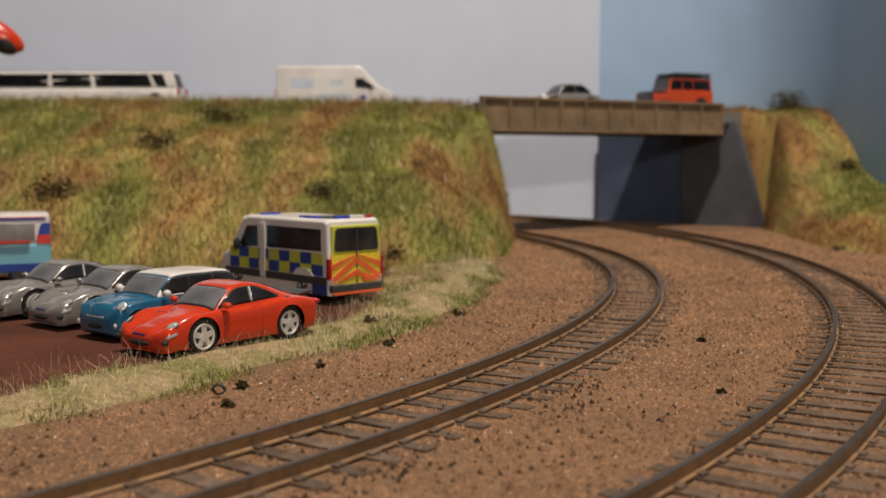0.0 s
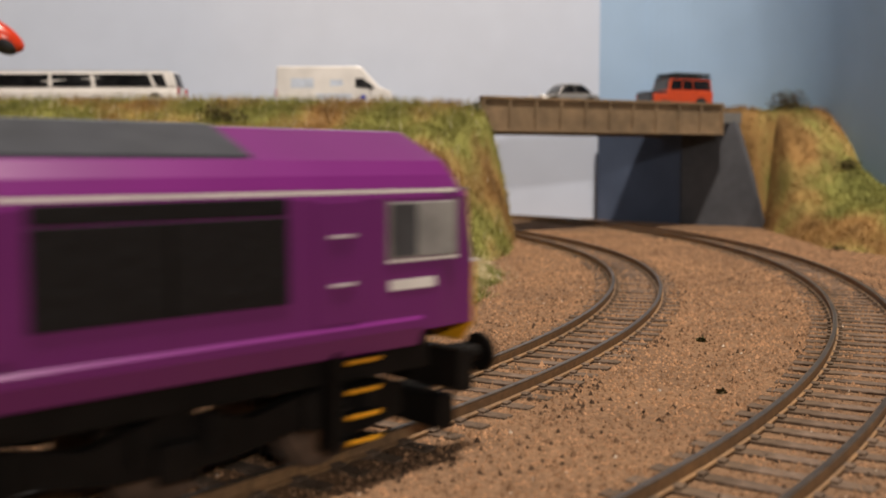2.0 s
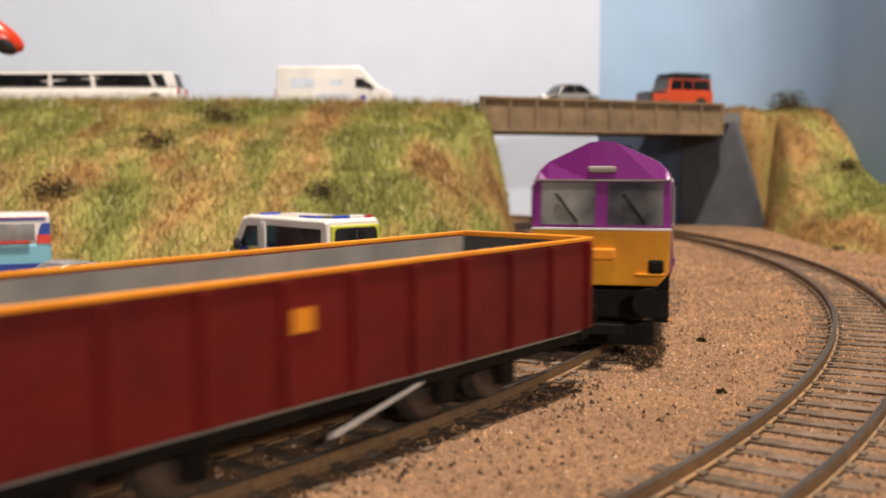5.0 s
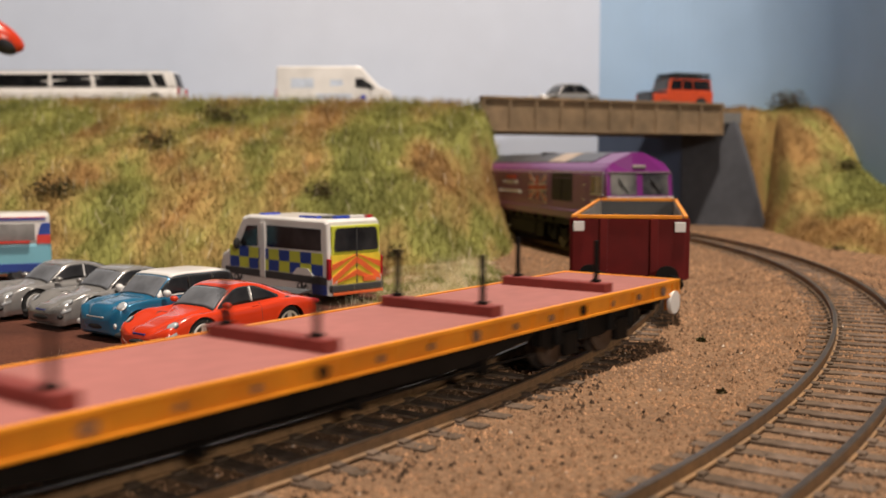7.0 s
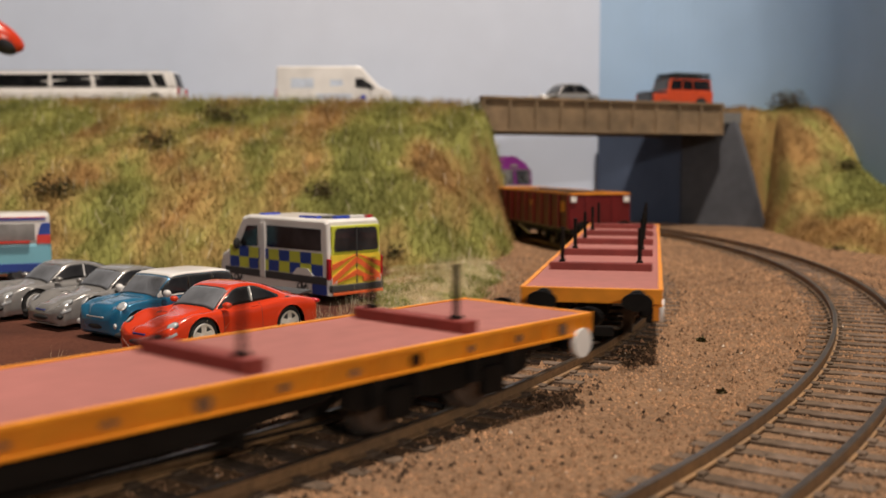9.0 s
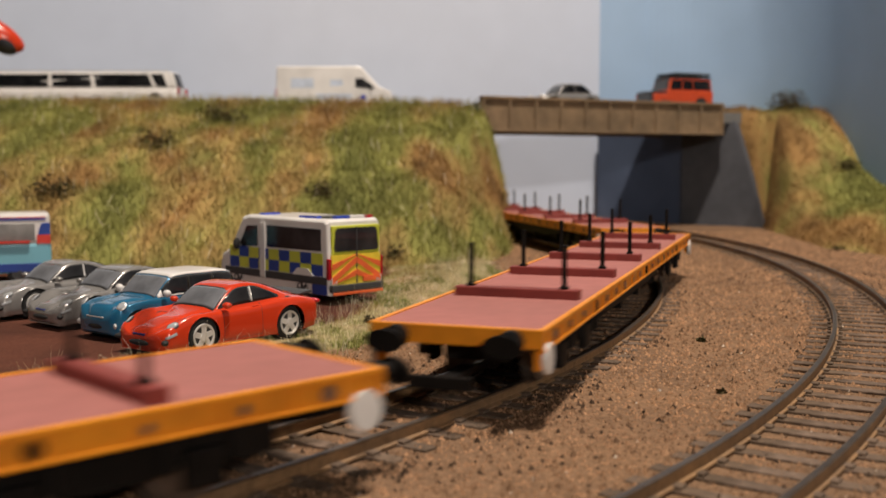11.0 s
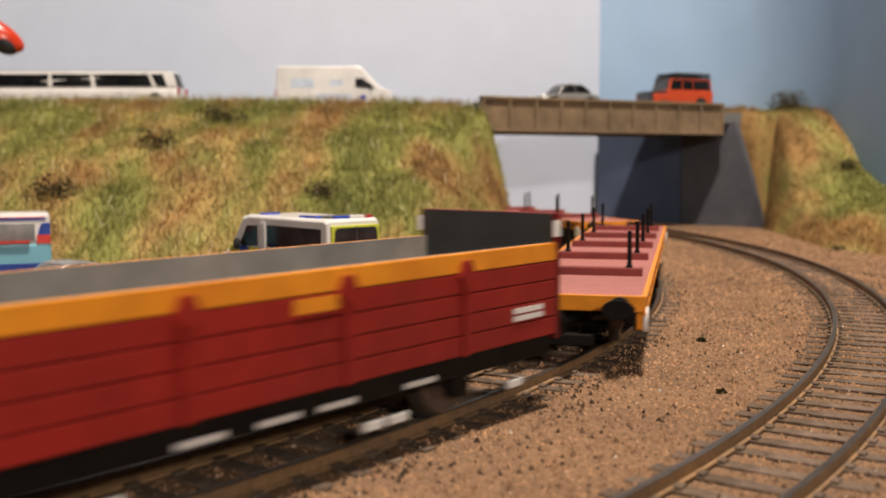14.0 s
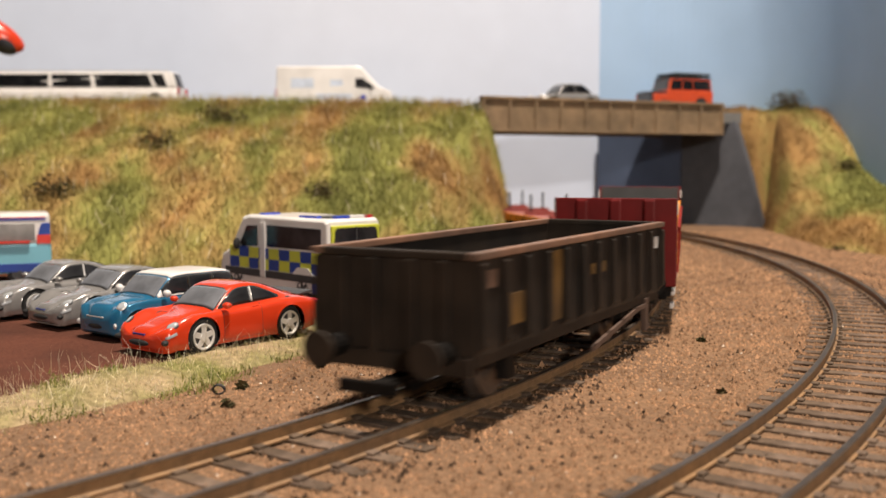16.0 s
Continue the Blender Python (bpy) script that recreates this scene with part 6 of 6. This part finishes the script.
def panel_van(m):
    ob = empty("panel_van", "white model panel van with pale blue markings", "van", m)
    L, w, z0, top = 92, 13, 3.4, 36
    van_shell(ob, L, w, z0, top, 11, 13, WHITE_CAR)
    car_wheels(ob, (30, -26), w - 0.6, 4.9, rim=BUMPER)
    h = L / 2
    for q in (-1, 1):
        side_pane(ob, "cab_window", [(17, 19.5), (17, 26.5), (23, 26.5), (32, 19.2), (31, 18.2)], w, q, GLASS)
        for x0, x1, z, hh in ((-34, -16, 19, 7.5), (-3, 7, 20.5, 5), (-14, 14, 9, 5.5)):
            side_pane(ob, "marking", [(x0, z), (x0, z + hh), (x1, z + hh), (x1, z)], w, q, PALE_MARK, 0.08)
        side_pane(ob, "emblem", [(21, 9.5), (21, 13.5), (25, 13.5), (25, 9.5)], w, q, BLUE_LENS, 0.1)
        side_pane(ob, "sill_strip", [(-h + 1, 5), (-h + 1, 7), (h - 6, 7), (h - 6, 5)], w, q, BUMPER, 0.2)
        part("tail_light", box(-h - 0.4, -h + 1.0, min(q * 11, q * 12.8), max(q * 11, q * 12.8), 12, 18, 0.3), RED_LENS, ob)
        part("headlight", box(h - 4.6, h - 1.4, q * 9 - 2, q * 9 + 2, 12, 15.4, 0.6), LENS_M, ob)
        e = bmesh.new()
        bmesh.ops.create_uvsphere(e, u_segments=12, v_segments=8, radius=1.0, matrix=Matrix.LocRotScale((29, q * 14.6, 20), None, (1, 1.5, 2.2)))
        part("door_mirror", e, TYRE, ob)
    return ob


PALE_MARK = mat("pale_blue_marking", (0.55, 0.62, 0.74), 0.5)
panel_van(pose(-0.0860, 0.8200, 0.0865, 0, 0, 0))


def saloon(m):
    ob = empty("saloon_car", "silver model saloon car with dark windows on the bridge", "car", m)
    st = [(26, 8, 4, 7, 7.4), (25, 10, 2.4, 8.6, 9), (16, 11.4, 2, 11, 11), (0, 11.6, 2, 11.8, 11.8), (-16, 11.4, 2, 11.8, 11.8), (-25, 10.4, 2.6, 10.8, 11.2), (-26.5, 9, 4, 9, 9.4)]
    smooth_part("body", hull(st), SILVER_CAR, ob)
    glasshouse(ob, 12, 4, -10, -19, 11.4, 18.4, 10.4, 8.4, 11.8, SILVER_CAR, posts=(0.5,), crown=0.7)
    car_wheels(ob, (15.5, -15.5), 11.0, 4.4)
    # pale blobs at the headlights carry the car's glints in their colour
    for q in (-1, 1):
        blob("headlight", (25.0, q * 7.4, 9.2), (1.3, 1.8, 1.2), (0, 0, 0), CHROME, ob, "round headlight, glint put into its pale colour")
    return ob


def off_roader(m):
    ob = empty("off_road_car", "orange-red model off-road car with a black roof rack", "car", m)
    part("body", box(-29, 15, -11.4, 11.4, 5, 16.6, 1.0), ORANGE_CAR, ob)
    part("bonnet", box(14, 29.6, -9.8, 9.8, 6, 15.6, 1.0), DARK_CAR, ob, "black bonnet")
    both("wing", lambda q: ybox(q, 15, 28.8, 9.9, 12, 5, 13.6, 0.6), ORANGE_CAR, ob)
    glasshouse(ob, 14.6, 11.6, -27.4, -28.8, 16.2, 26.0, 11.2, 10.2, 16.4, ORANGE_CAR, posts=(0.3, 0.56))
    part("roof", box(-28, 12.4, -10.6, 10.6, 25.6, 27.0, 0.5), DARK_CAR, ob, "black roof")
    rack = part("roof_rack", box(-26, 9, -10, 10, 28.4, 28.8), TYRE, ob)
    for k in range(7):
        part("rack_bar", box(-26 + k * 5.7, -25 + k * 5.7, -10.4, 10.4, 28.8, 29.8), TYRE, rack)
    both("rack_side", lambda q: ybox(q, -26, 9.4, 10, 10.6, 28.0, 30.2), TYRE, rack)
    for x in (-24, -8, 7):
        for y in (-9.6, 9.6):
            part("rack_post", box(x, x + 1, y - 0.4, y + 0.4, 26.6, 28.6), TYRE, rack)
    part("spare_wheel", tube(-30, 0, 13, 5.2, 2.6, "x", 26), TYRE, ob)
    part("bumper", box(28.6, 30.6, -11, 11, 5.4, 8, 0.3), DARK_CAR, ob)
    part("bumper", box(-30.4, -28.6, -11, -6, 5.4, 8, 0.3), DARK_CAR, ob)
    car_wheels(ob, (19, -17), 11.4, 5.3, rim=BUMPER)
    return ob


def on_bridge(lx, ly, turn):
    a = radians(bridge_turn)
    return pose((BA.x + lx * math.cos(a) - ly * math.sin(a)) * MM, (BA.y + lx * math.sin(a) + ly * math.cos(a)) * MM, 0.0866, 0, 0, bridge_turn + turn)


saloon(on_bridge(80, 20, 180))
off_roader(on_bridge(182, 20, 180))


def helicopter(m):
    ob = empty("toy_aircraft", "red rounded toy aircraft hanging over the road on a thread", "toy aircraft", m)
    b = bmesh.new()
    bmesh.ops.create_uvsphere(b, u_segments=28, v_segments=18, radius=1.0, matrix=Matrix.Diagonal((26, 8.5, 10, 1)))
    fuselage = part("fuselage", b, RED_CAR, ob, smooth=True)
    b = bmesh.new()
    bmesh.ops.create_uvsphere(b, u_segments=24, v_segments=14, radius=1.0, matrix=Matrix.Translation((13, 0, -2.6)) @ Matrix.Diagonal((10.5, 7.9, 7.4, 1)))
    part("canopy", b, GLASS, fuselage, smooth=True)
    part("tail_boom", tube(-42, 0, 2, 2.8, 46, "x", 16, r2=1.4), RED_CAR, ob)
    for q in (-1, 1):
        part("skid", tube(-2, q * 6, -11, 0.7, 22, "x", 10), BUMPER, ob)
        for x in (-8, 4):
            part("skid_strut", tube(x, q * 6, -8, 0.5, 7, "z", 8), BUMPER, ob)
    part("thread", tube(0, 0, 690, 0.08, 1350, "z", 6), WHITE, ob, "thin hanging thread")
    return ob


helicopter(pose(-0.318, 0.720, 0.1385, 0, 28, 8))
# ---- the train's way along the main line ----
SPEED = 119.5
LOCO_AT = -305.9                  # the engine's middle along the line at the start


def on_track(s, half):
    """The pose of a vehicle whose wheels stand half a wheelbase before and behind s."""
    ax, ay, _ = MAIN.at(s - half)
    bx, by, _ = MAIN.at(s + half)
    return pose((ax + bx) / 2 * MM, (ay + by) / 2 * MM, 0, 0, 0, math.degrees(math.atan2(by - ay, bx - ax)))


def run(vehicle, back, half):
    walk(vehicle, [(t, on_track(LOCO_AT + SPEED * t - back, half)) for t in [k * 0.25 for k in range(65)]])


def motions():
    for vehicle, back, half in TRAIN:
        run(vehicle, back, half)


motions()
